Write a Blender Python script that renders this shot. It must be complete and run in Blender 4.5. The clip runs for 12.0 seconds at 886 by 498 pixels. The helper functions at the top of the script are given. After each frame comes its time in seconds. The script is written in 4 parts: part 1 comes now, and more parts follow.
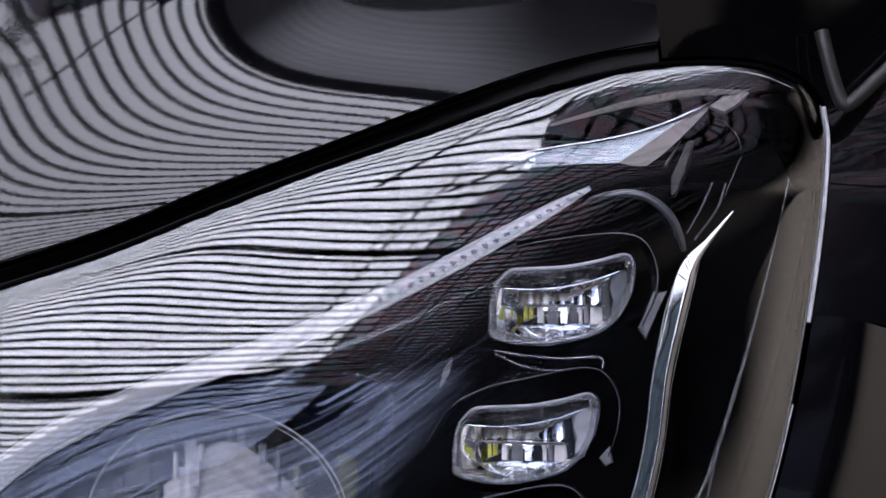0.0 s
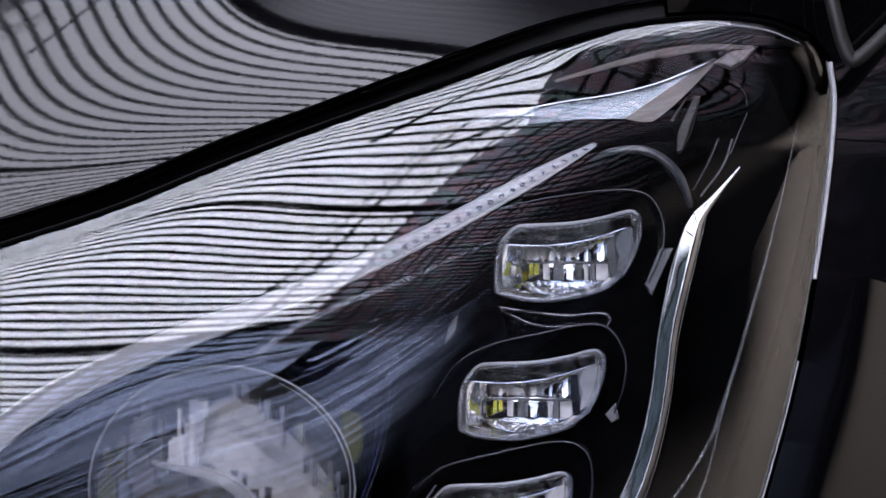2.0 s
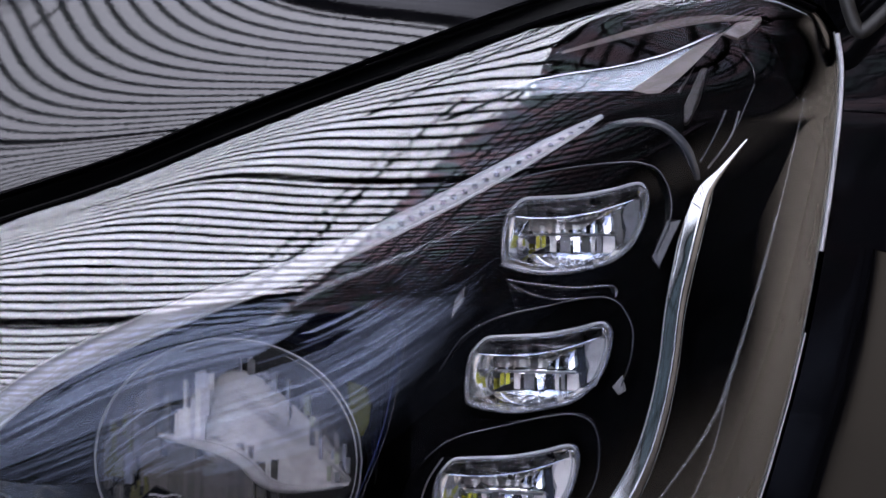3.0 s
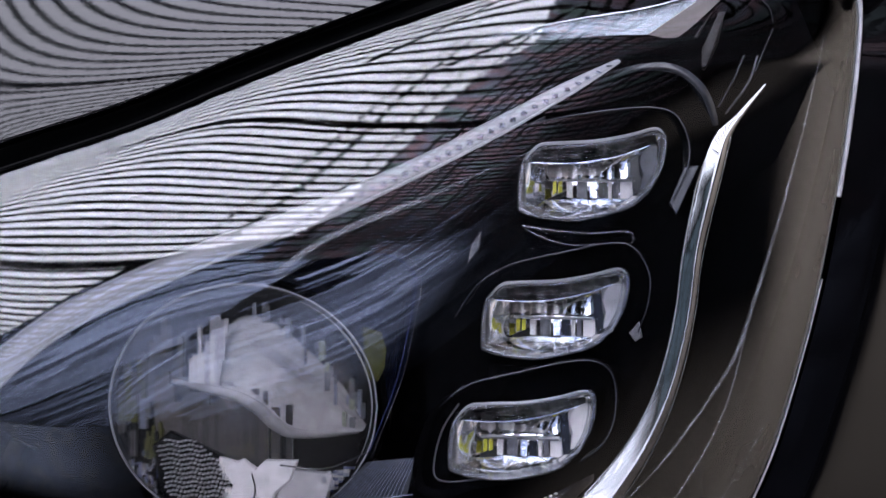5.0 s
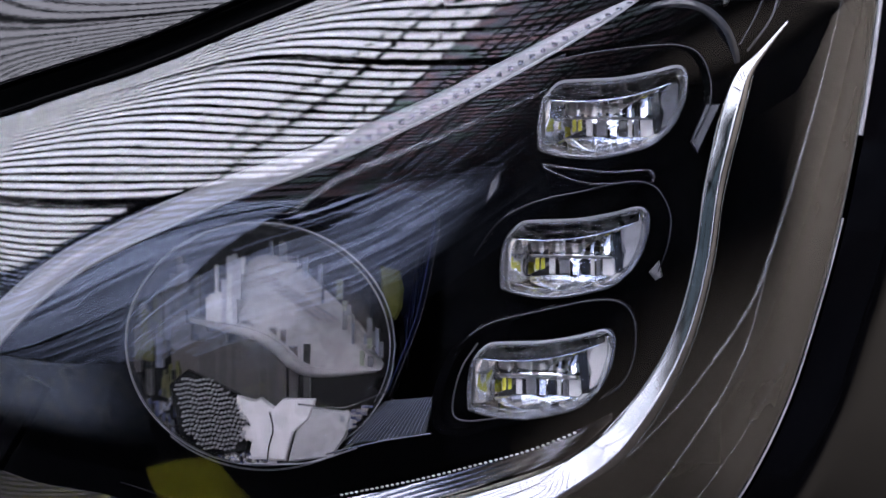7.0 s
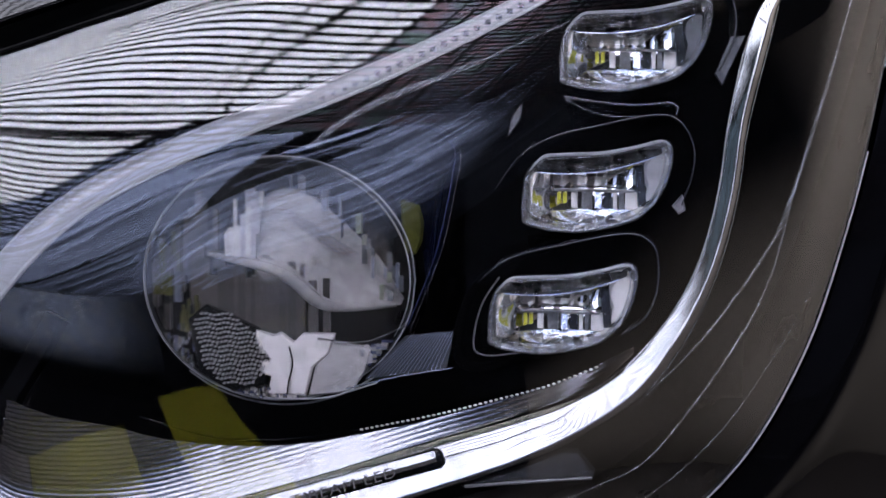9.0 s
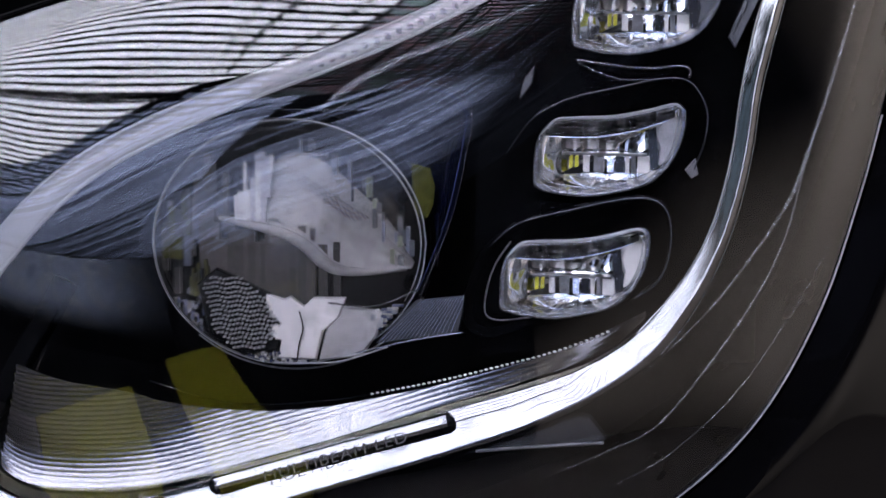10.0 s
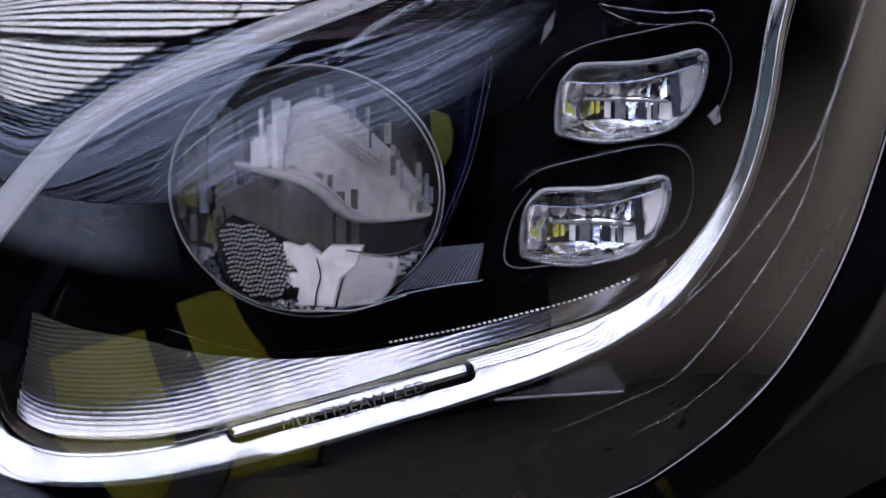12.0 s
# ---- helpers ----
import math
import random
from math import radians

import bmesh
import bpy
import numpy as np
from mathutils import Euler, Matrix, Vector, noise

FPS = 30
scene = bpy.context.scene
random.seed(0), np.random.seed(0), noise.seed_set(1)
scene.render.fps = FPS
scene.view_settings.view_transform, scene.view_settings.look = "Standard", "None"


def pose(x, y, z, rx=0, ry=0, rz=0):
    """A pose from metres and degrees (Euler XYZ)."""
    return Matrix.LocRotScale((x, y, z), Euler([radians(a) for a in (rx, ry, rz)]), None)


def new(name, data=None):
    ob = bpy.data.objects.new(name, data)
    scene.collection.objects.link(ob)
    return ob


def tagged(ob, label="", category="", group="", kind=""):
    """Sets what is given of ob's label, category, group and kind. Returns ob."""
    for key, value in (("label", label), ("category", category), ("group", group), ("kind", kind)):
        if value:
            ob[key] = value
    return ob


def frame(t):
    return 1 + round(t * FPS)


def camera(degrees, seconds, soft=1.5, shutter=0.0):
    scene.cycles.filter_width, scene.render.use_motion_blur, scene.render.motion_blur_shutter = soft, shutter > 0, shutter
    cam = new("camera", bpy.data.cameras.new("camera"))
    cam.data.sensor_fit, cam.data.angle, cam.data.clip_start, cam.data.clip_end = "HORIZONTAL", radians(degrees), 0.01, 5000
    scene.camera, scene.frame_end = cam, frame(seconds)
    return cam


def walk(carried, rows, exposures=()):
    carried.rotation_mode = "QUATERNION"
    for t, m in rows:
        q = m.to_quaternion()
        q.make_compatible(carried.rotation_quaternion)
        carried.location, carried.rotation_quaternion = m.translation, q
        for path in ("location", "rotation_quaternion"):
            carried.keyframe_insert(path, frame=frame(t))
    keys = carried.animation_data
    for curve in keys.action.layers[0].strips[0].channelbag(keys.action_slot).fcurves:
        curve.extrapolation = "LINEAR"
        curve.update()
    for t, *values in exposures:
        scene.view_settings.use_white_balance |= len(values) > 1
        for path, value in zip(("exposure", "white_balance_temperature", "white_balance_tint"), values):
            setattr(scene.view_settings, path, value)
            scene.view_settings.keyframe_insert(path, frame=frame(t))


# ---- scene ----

# ---- camera ----
# The headlight's own frame: x across its face, y into it, z up its face; it leans back by LEAN.
LEAN, HEIGHT = 25.0, 0.85
CAR = Matrix.Translation((0, 0, HEIGHT)) @ pose(0, 0, 0, -LEAN)
cam = camera(28.0, 12.0)
cam.data.dof.use_dof = True
cam.data.dof.focus_distance, cam.data.dof.aperture_fstop = 0.455, 38.0
# seconds, eye in the headlight's frame (its middle at z 0.8), pitch, yaw, roll
PATH = [
    (0, (0.04717, -0.45287, 0.80306), 4.817, 8.739, -0.004),
    (0.5, (0.04572, -0.45280, 0.80373), 4.406, 8.586, -0.019),
    (1, (0.04426, -0.45269, 0.80441), 3.981, 8.438, -0.071),
    (1.5, (0.04277, -0.45255, 0.80509), 3.571, 8.304, -0.064),
    (2, (0.04122, -0.45236, 0.80577), 3.083, 8.189, -0.048),
    (2.5, (0.03960, -0.45213, 0.80644), 2.574, 8.087, -0.082),
    (3, (0.03791, -0.45188, 0.80710), 2.037, 7.999, -0.115),
    (5, (0.03093, -0.45085, 0.80962), -0.026, 7.668, -0.087),
    (5.5, (0.02922, -0.45049, 0.81020), -0.564, 7.591, -0.109),
    (6, (0.02757, -0.45005, 0.81074), -1.141, 7.541, -0.137),
    (6.5, (0.02601, -0.44953, 0.81124), -1.673, 7.508, -0.131),
    (7, (0.02452, -0.44890, 0.81169), -2.267, 7.507, -0.080),
    (8.8, (0.01946, -0.44620, 0.81319), -4.392, 7.525, -0.169),
    (9, (0.01891, -0.44585, 0.81335), -4.633, 7.531, -0.124),
    (9.5, (0.01759, -0.44490, 0.81374), -5.259, 7.557, -0.136),
    (10, (0.01629, -0.44388, 0.81413), -5.915, 7.593, -0.107),
    (10.5, (0.01502, -0.44285, 0.81450), -6.500, 7.627, -0.173),
    (11, (0.01377, -0.44182, 0.81488), -7.058, 7.659, -0.121),
    (11.5, (0.01253, -0.44084, 0.81526), -7.492, 7.660, -0.116),
    (12, (0.01130, -0.43988, 0.81565), -7.870, 7.652, -0.119),
]


def seat(eye, pitch, yaw, roll):
    spin = pose(0, 0, 0, 0, 0, yaw) @ pose(0, 0, 0, 90 + pitch) @ pose(0, 0, 0, 0, 0, roll)
    return CAR @ Matrix.Translation((eye[0], eye[1], eye[2] - 0.8)) @ spin


walk(cam, [(t, seat(eye, pitch, yaw, roll)) for t, eye, pitch, yaw, roll in PATH])

# ---- light ----
CEILING_Z, SLAT = 3.45, 0.163
BEAM_REAR, BEAM_FRONT = -1.78, -4.551
GLOW = 8.0
world = bpy.data.worlds.new("world")
scene.world = world
world.use_nodes = True
back = world.node_tree.nodes["Background"]
back.inputs["Color"].default_value = (0.6, 0.7, 1.0, 1)
back.inputs["Strength"].default_value = 0.004


# ---- materials ----
def material(name):
    mat = bpy.data.materials.new(name)
    mat.use_nodes = True
    return mat, mat.node_tree.nodes, mat.node_tree.links


def surface(name, colour, rough=0.4, metal=0.0, spec=0.5, grain=0.0, size=400.0, bump=0.0, tone=0.15, coat=0.0):
    """Principled surface whose colour and gloss vary at two scales."""
    mat, nodes, links = material(name)
    bsdf = nodes["Principled BSDF"]
    bsdf.inputs["Metallic"].default_value = metal
    bsdf.inputs["Specular IOR Level"].default_value = spec
    bsdf.inputs["Coat Weight"].default_value = coat
    bsdf.inputs["Coat Roughness"].default_value = 0.02
    where = nodes.new("ShaderNodeTexCoord")
    fine, broad = nodes.new("ShaderNodeTexNoise"), nodes.new("ShaderNodeTexNoise")
    fine.inputs["Scale"].default_value, broad.inputs["Scale"].default_value = size, size / 12
    fine.inputs["Detail"].default_value = 4
    both = nodes.new("ShaderNodeMath")
    both.operation = "MULTIPLY"
    for noise_node, slot in ((fine, 0), (broad, 1)):
        links.new(where.outputs["Object"], noise_node.inputs["Vector"])
        links.new(noise_node.outputs["Fac"], both.inputs[slot])
    ramp = nodes.new("ShaderNodeMapRange")
    ramp.inputs["From Min"].default_value, ramp.inputs["From Max"].default_value = 0.1, 0.4
    ramp.inputs["To Min"].default_value, ramp.inputs["To Max"].default_value = 1 - tone, 1 + tone
    links.new(both.outputs[0], ramp.inputs["Value"])
    tint = nodes.new("ShaderNodeVectorMath")
    tint.operation = "SCALE"
    tint.inputs[0].default_value = colour
    links.new(ramp.outputs[0], tint.inputs["Scale"])
    links.new(tint.outputs[0], bsdf.inputs["Base Color"])
    gloss = nodes.new("ShaderNodeMapRange")
    gloss.inputs["To Min"].default_value, gloss.inputs["To Max"].default_value = max(0, rough - grain), rough + grain
    links.new(broad.outputs["Fac"], gloss.inputs["Value"])
    links.new(gloss.outputs[0], bsdf.inputs["Roughness"])
    if bump:
        lift = nodes.new("ShaderNodeBump")
        lift.inputs["Strength"].default_value = bump
        lift.inputs["Distance"].default_value = 0.0002
        links.new(fine.outputs["Fac"], lift.inputs["Height"])
        links.new(lift.outputs[0], bsdf.inputs["Normal"])
    return mat


def clear(name, ior=1.5, tint=(1, 1, 1), rough=0.0, haze=0.0, ripple=0.0, size=60.0):
    """Thin clear plastic: see-through, with gloss that grows with the angle, and a little haze."""
    mat, nodes, links = material(name)
    nodes.remove(nodes["Principled BSDF"])
    through_it, gloss, milk = nodes.new("ShaderNodeBsdfTransparent"), nodes.new("ShaderNodeBsdfGlossy"), nodes.new("ShaderNodeBsdfDiffuse")
    through_it.inputs["Color"].default_value = (*tint, 1)
    gloss.inputs["Roughness"].default_value = rough
    milk.inputs["Color"].default_value = (0.8, 0.82, 0.85, 1)
    # gloss from the head-on share up to 1 at a grazing angle
    facing, rise, share = nodes.new("ShaderNodeLayerWeight"), nodes.new("ShaderNodeMath"), nodes.new("ShaderNodeMapRange")
    facing.inputs["Blend"].default_value = 0.5
    rise.operation = "POWER"
    rise.inputs[1].default_value = 5.0
    links.new(facing.outputs["Facing"], rise.inputs[0])
    links.new(rise.outputs[0], share.inputs["Value"])
    share.inputs["To Min"].default_value = ((ior - 1) / (ior + 1)) ** 2
    hazy, mix = nodes.new("ShaderNodeMixShader"), nodes.new("ShaderNodeMixShader")
    hazy.inputs[0].default_value = haze
    links.new(through_it.outputs[0], hazy.inputs[1])
    links.new(milk.outputs[0], hazy.inputs[2])
    links.new(share.outputs[0], mix.inputs[0])
    links.new(hazy.outputs[0], mix.inputs[1])
    links.new(gloss.outputs[0], mix.inputs[2])
    links.new(mix.outputs[0], nodes["Material Output"].inputs["Surface"])
    if ripple:
        wave, lift, where = nodes.new("ShaderNodeTexNoise"), nodes.new("ShaderNodeBump"), nodes.new("ShaderNodeTexCoord")
        wave.inputs["Scale"].default_value = size
        lift.inputs["Strength"].default_value, lift.inputs["Distance"].default_value = ripple, 0.001
        links.new(where.outputs["Object"], wave.inputs["Vector"])
        links.new(wave.outputs["Fac"], lift.inputs["Height"])
        links.new(lift.outputs[0], gloss.inputs["Normal"])
    return mat


def glowing(name, colour, strength):
    mat, nodes, links = material(name)
    nodes.remove(nodes["Principled BSDF"])
    lamp = nodes.new("ShaderNodeEmission")
    lamp.inputs["Color"].default_value, lamp.inputs["Strength"].default_value = (*colour, 1), strength
    links.new(lamp.outputs[0], nodes["Material Output"].inputs["Surface"])
    return mat


PAINT = surface("black_paint", (0.0014, 0.0014, 0.0018), 0.045, spec=0.43, grain=0.01, size=900, bump=0.025, tone=0.3)
COVER = clear("clear_cover", 1.93, (0.98, 0.98, 0.99), 0.0, 0.0, 0.008, 45)
COVER_IN = clear("clear_cover_inside", 1.17, (0.98, 0.98, 0.99), 0.0, 0.0, 0.03, 60)
FLANGE = clear("clear_cover_flange", 1.16, (0.98, 0.98, 0.99), 0.0, 0.0, 0.03, 60)
LENS_RIM = clear("polished_lens_rim", 1.8, (0.7, 0.72, 0.76), 0.05, 0.3)
GLASS = clear("lens_plastic", 1.17, (0.96, 0.97, 0.98), 0.01, 0.001)
DOME = clear("dome_glass", 1.36, (0.95, 0.94, 0.93), 0.02, 0.02, 0.05, 90)
nodes, links = DOME.node_tree.nodes, DOME.node_tree.links
soft_view, blend = nodes.new("ShaderNodeBsdfRefraction"), nodes.new("ShaderNodeMixShader")
soft_view.inputs["IOR"].default_value, soft_view.inputs["Roughness"].default_value = 1.04, 0.26
soft_view.inputs["Color"].default_value = (1.0, 0.98, 0.95, 1)
blend.inputs[0].default_value = 0.5
hazed = next(n for n in nodes if n.type == "MIX_SHADER" and n.inputs[1].links and n.inputs[1].links[0].from_node.type == "BSDF_TRANSPARENT")
links.new(hazed.inputs[1].links[0].from_socket, blend.inputs[1])
links.new(soft_view.outputs[0], blend.inputs[2])
links.new(blend.outputs[0], hazed.inputs[1])
GUIDE = clear("light_guide_plastic", 1.6, (0.95, 0.96, 0.97), 0.1, 0.52)
GUIDE_FAINT = clear("side_guide_plastic", 1.4, (0.92, 0.94, 0.96), 0.15, 0.05)
CHROME = surface("chrome", (0.27, 0.275, 0.285), 0.055, 1.0, grain=0.02, size=70, tone=0.25, bump=0.1)
SILVER = surface("aluminised_plastic", (0.72, 0.73, 0.76), 0.13, 1.0, grain=0.05, size=300, tone=0.06)
BLACK = surface("black_plastic", (0.0012, 0.0012, 0.0015), 0.3, spec=0.012, grain=0.1, size=700, bump=0.05, tone=0.4)
PIANO = surface("gloss_black_plastic", (0.002, 0.002, 0.003), 0.06, spec=0.35, grain=0.03, size=500, tone=0.3)
RUBBER = surface("black_rubber", (0.008, 0.008, 0.008), 0.6, spec=0.15, grain=0.1, size=900, bump=0.3, tone=0.3)
SEAL = surface("grey_sealing_lip", (0.35, 0.35, 0.38), 0.3, spec=0.5, grain=0.1, size=900, bump=0.3)
WHITE = surface("white_plastic", (0.64, 0.62, 0.6), 0.35, spec=0.4, size=300, tone=0.2)
GREY = surface("grey_plastic", (0.13, 0.13, 0.138), 0.3, spec=0.4, size=500, tone=0.35)
BLUE = surface("blue_tinted_plastic", (0.012, 0.018, 0.06), 0.2, spec=0.5, size=400, tone=0.4)
PHOSPHOR = surface("yellow_phosphor", (0.42, 0.4, 0.02), 0.5, size=900, tone=0.2)
INK = surface("dark_lettering", (0.03, 0.03, 0.035), 0.4, spec=0.3)
FLOOR = surface("dark_floor", (0.115, 0.098, 0.086), 0.35, spec=0.4, grain=0.1, size=8, bump=0.2)
WALL_DARK = surface("dark_wall", (0.006, 0.006, 0.007), 0.7, spec=0.2, size=6)
SLAT_DARK = surface("dark_slat", (0.01, 0.01, 0.012), 0.7, spec=0.1, size=20)
YELLOW = surface("yellow_fabric", (0.55, 0.52, 0.05), 0.8, spec=0.2, size=30)
LIGHT = glowing("luminous_ceiling", (0.92, 0.93, 1.11), GLOW)
TAN_WALL_GLOW = glowing("tan_wall_glow", (1.0, 0.87, 0.82), 1.2)
SKYLIGHT = glowing("dim_skylight", (0.6, 0.8, 1.0), 0.45)


def graded(mat, steps, more=None):
    """The lamp's light fades along an axis of the hall: steps of (axis, from, to, share at from, share at to).

    more is a second strength with steps of its own, added to the first."""
    nodes, links = mat.node_tree.nodes, mat.node_tree.links
    where, split = nodes.new("ShaderNodeTexCoord"), nodes.new("ShaderNodeSeparateXYZ")
    links.new(where.outputs["Object"], split.inputs[0])
    lamp = nodes["Emission"]
    sums = nodes.new("ShaderNodeMath")
    sums.operation = "ADD"
    for slot, group in enumerate([(lamp.inputs["Strength"].default_value, steps), more or (0.0, steps[:1])]):
        power, fades = group
        total = None
        for axis, low, high, share_low, share_high in fades:
            ramp = nodes.new("ShaderNodeMapRange")
            ramp.interpolation_type = "SMOOTHSTEP"
            for key, value in (("From Min", low), ("From Max", high), ("To Min", share_low), ("To Max", share_high)):
                ramp.inputs[key].default_value = value
            links.new(split.outputs[axis], ramp.inputs["Value"])
            times = nodes.new("ShaderNodeMath")
            times.operation = "MULTIPLY"
            links.new(ramp.outputs[0], times.inputs[0])
            times.inputs[1].default_value = power
            if total:
                links.new(total.outputs[0], times.inputs[1])
            total = times
        links.new(total.outputs[0], sums.inputs[slot])
    links.new(sums.outputs[0], lamp.inputs["Strength"])


graded(LIGHT, [("Y", -7.2, -6.2, 0.4, 1.0)])
# light falling on the tan side wall, put in as a graded glow
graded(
    TAN_WALL_GLOW,
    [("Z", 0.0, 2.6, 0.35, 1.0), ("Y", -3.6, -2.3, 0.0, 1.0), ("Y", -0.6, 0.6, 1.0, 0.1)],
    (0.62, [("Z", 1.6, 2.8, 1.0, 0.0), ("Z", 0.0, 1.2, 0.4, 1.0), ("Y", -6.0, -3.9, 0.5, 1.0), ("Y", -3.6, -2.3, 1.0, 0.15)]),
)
# added glow that carries the tan reflection on above the wall
TAN_TOP_GLOW = glowing("tan_ceiling_glow", (1.0, 0.87, 0.82), 1.1)
graded(TAN_TOP_GLOW, [("X", 2.2, 3.2, 0.0, 1.0), ("Y", -2.7, -1.6, 0.0, 1.0), ("Y", -0.5, 0.6, 1.0, 0.0)])
LIGHT_SIDE = glowing("side_ceiling_panel", (0.89, 0.93, 1.1), GLOW)
graded(LIGHT_SIDE, [("X", -2.55, -1.85, 0.12, 1.0)])
LIGHT_REAR = glowing("rear_ceiling_panel", (0.87, 0.88, 1.1), 1.6)
LIGHT_SLIT = glowing("ceiling_slit", (0.87, 0.88, 1.1), 2.2)
graded(LIGHT_REAR, [("X", -0.85, -0.45, 1.0, 0.1), ("Y", 1.5, 2.8, 1.0, 0.25)])
graded(LIGHT_SLIT, [("X", -0.85, -0.45, 1.0, 0.1), ("Y", 1.5, 2.8, 1.0, 0.25)])
LATTICE_REAR = glowing("tinted_rear_panel", (0.8, 0.85, 1.1), 1.5)
LATTICE = glowing("tinted_ceiling_panel", (0.8, 0.85, 1.1), 1.9)
graded(LATTICE, [("X", 0.9, 1.9, 1.0, 0.05), ("Y", -4.6, -2.8, 0.2, 1.0)])
graded(LATTICE_REAR, [("X", 0.7, 1.5, 1.0, 0.03), ("Y", -0.9, 0.3, 1.0, 0.2)])


def tinted(mat, tints, size):
    """Broad patches of slightly different tint."""
    nodes, links = mat.node_tree.nodes, mat.node_tree.links
    where, patch, ramp = nodes.new("ShaderNodeTexCoord"), nodes.new("ShaderNodeTexNoise"), nodes.new("ShaderNodeValToRGB")
    patch.inputs["Scale"].default_value, patch.inputs["Detail"].default_value = size, 1.0
    while len(ramp.color_ramp.elements) < len(tints):
        ramp.color_ramp.elements.new(0.5)
    for i, (element, tint) in enumerate(zip(ramp.color_ramp.elements, tints)):
        element.position, element.color = 0.3 + 0.4 * i / (len(tints) - 1), (*tint, 1)
    links.new(where.outputs["Object"], patch.inputs["Vector"])
    links.new(patch.outputs["Fac"], ramp.inputs["Fac"])
    links.new(ramp.outputs["Color"], nodes["Emission"].inputs["Color"])


for panel in (LATTICE, LATTICE_REAR):
    tinted(panel, [(0.62, 0.82, 0.95), (0.8, 0.82, 1.1), (1.05, 0.68, 0.85), (0.78, 0.8, 1.15), (0.65, 0.9, 0.95)], 4.0)
# made-up glow strips that give the cover its streaky bluish reflections
STREAK_A, STREAK_B, STREAK_C, STREAK_D = [glowing("added_glow_strip", (0.62, 0.73, 1.17), power) for power in (0.7, 1.4, 2.2, 3.2)]
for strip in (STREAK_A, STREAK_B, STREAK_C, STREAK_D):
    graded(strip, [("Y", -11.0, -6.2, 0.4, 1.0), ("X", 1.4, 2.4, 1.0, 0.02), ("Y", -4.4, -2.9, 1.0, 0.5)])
# unseen glow, added for the bluish band reflected in the cover
BAND_GLOW = glowing("window_daylight", (0.7, 0.8, 1.2), 1.0)
graded(BAND_GLOW, [("X", -0.9, 0.95, 1.0, 0.1), ("Z", 1.9, 2.8, 0.0, 1.0), ("X", -5.0, -2.4, 0.2, 1.0)])
tinted(BAND_GLOW, [(0.28, 0.34, 0.55), (0.7, 0.8, 1.2), (0.4, 0.48, 0.75), (0.85, 0.92, 1.2), (0.35, 0.42, 0.65)], 2.6)


# ---- building tools ----
def mm(x, y, z):
    return Vector((x, y, z)) / 1000


def part(name, bm, mat, parent, label="", smooth=True):
    mesh = bpy.data.meshes.new(name)
    bmesh.ops.recalc_face_normals(bm, faces=bm.faces[:]) if len(bm.faces) < 20000 else None
    for face in bm.faces:
        face.smooth = smooth
    if smooth and len(bm.edges) < 60000:
        for edge in bm.edges:
            edge.smooth = not (len(edge.link_faces) == 2 and edge.calc_face_angle(0) > 0.55)
    bm.to_mesh(mesh)
    bm.free()
    for m in mat if isinstance(mat, (list, tuple)) else [mat]:
        mesh.materials.append(m)
    ob = new(name, mesh)
    ob.parent = parent
    return tagged(ob, label)


def spline(points, count):
    """Smooth samples through the given points, each a tuple of any length."""
    pts = [np.array(p, float) for p in points]
    pts = [2 * pts[0] - pts[1]] + pts + [2 * pts[-1] - pts[-2]]
    lengths = np.cumsum([0] + [np.linalg.norm((b - a)[:3]) for a, b in zip(pts[1:-2], pts[2:-1])])
    out = []
    for s in np.linspace(0, lengths[-1], count):
        i = min(int(np.searchsorted(lengths, s, side="right")) - 1, len(lengths) - 2)
        u = (s - lengths[i]) / max(lengths[i + 1] - lengths[i], 1e-9)
        a, b, c, d = pts[i : i + 4]
        out.append(0.5 * (2 * b + (c - a) * u + (2 * a - 5 * b + 4 * c - d) * u**2 + (3 * b - a - 3 * c + d) * u**3))
    return out


def sweep(points, profile, count=60, closed=False, facing=(0, -1, 0), caps=True, bm=None):
    """A bar along points (x, y, z, size): profile holds (side, out) offsets, in mm when size is 1."""
    bm = bm or bmesh.new()
    samples = spline(list(points) + [points[0]] if closed else points, count)
    if closed:
        samples = samples[:-1]
    rings, n = [], len(samples)
    section = profile if callable(profile) else lambda sample: profile
    for i, s in enumerate(samples):
        after, before = samples[(i + 1) % n if closed else min(i + 1, n - 1)], samples[i - 1 if closed else max(i - 1, 0)]
        run = Vector((after - before)[:3]).normalized()
        out = Vector(facing)
        out = (out - out.dot(run) * run).normalized()
        side = run.cross(out)
        size = s[3] if len(s) > 3 else 1.0
        rings.append([bm.verts.new((Vector(s[:3]) + (side * a + out * b) * size) / 1000) for a, b in section(s)])
    m = len(section(samples[0]))
    for i in range(n if closed else n - 1):
        one, two = rings[i], rings[(i + 1) % n]
        for j in range(m):
            bm.faces.new((one[j], one[(j + 1) % m], two[(j + 1) % m], two[j]))
    if caps and not closed:
        bm.faces.new(rings[0][::-1])
        bm.faces.new(rings[-1])
    return bm


def round_profile(a, b, n=10, power=1.0):
    return [(a * math.cos(2 * math.pi * i / n), b * math.sin(2 * math.pi * i / n)) for i in range(n)]


def sheet(place, nu, nv, bm=None, keep=None, slot=0):
    """A grid of points place(u, v), u and v from 0 to 1."""
    bm = bm or bmesh.new()
    grid = [[bm.verts.new(place(i / nu, j / nv) / 1000) for j in range(nv + 1)] for i in range(nu + 1)]
    for i in range(nu):
        for j in range(nv):
            if keep is None or keep((i + 0.5) / nu, (j + 0.5) / nv):
                bm.faces.new((grid[i][j], grid[i + 1][j], grid[i + 1][j + 1], grid[i][j + 1])).material_index = slot
    loose = [v for v in bm.verts if not v.link_faces]
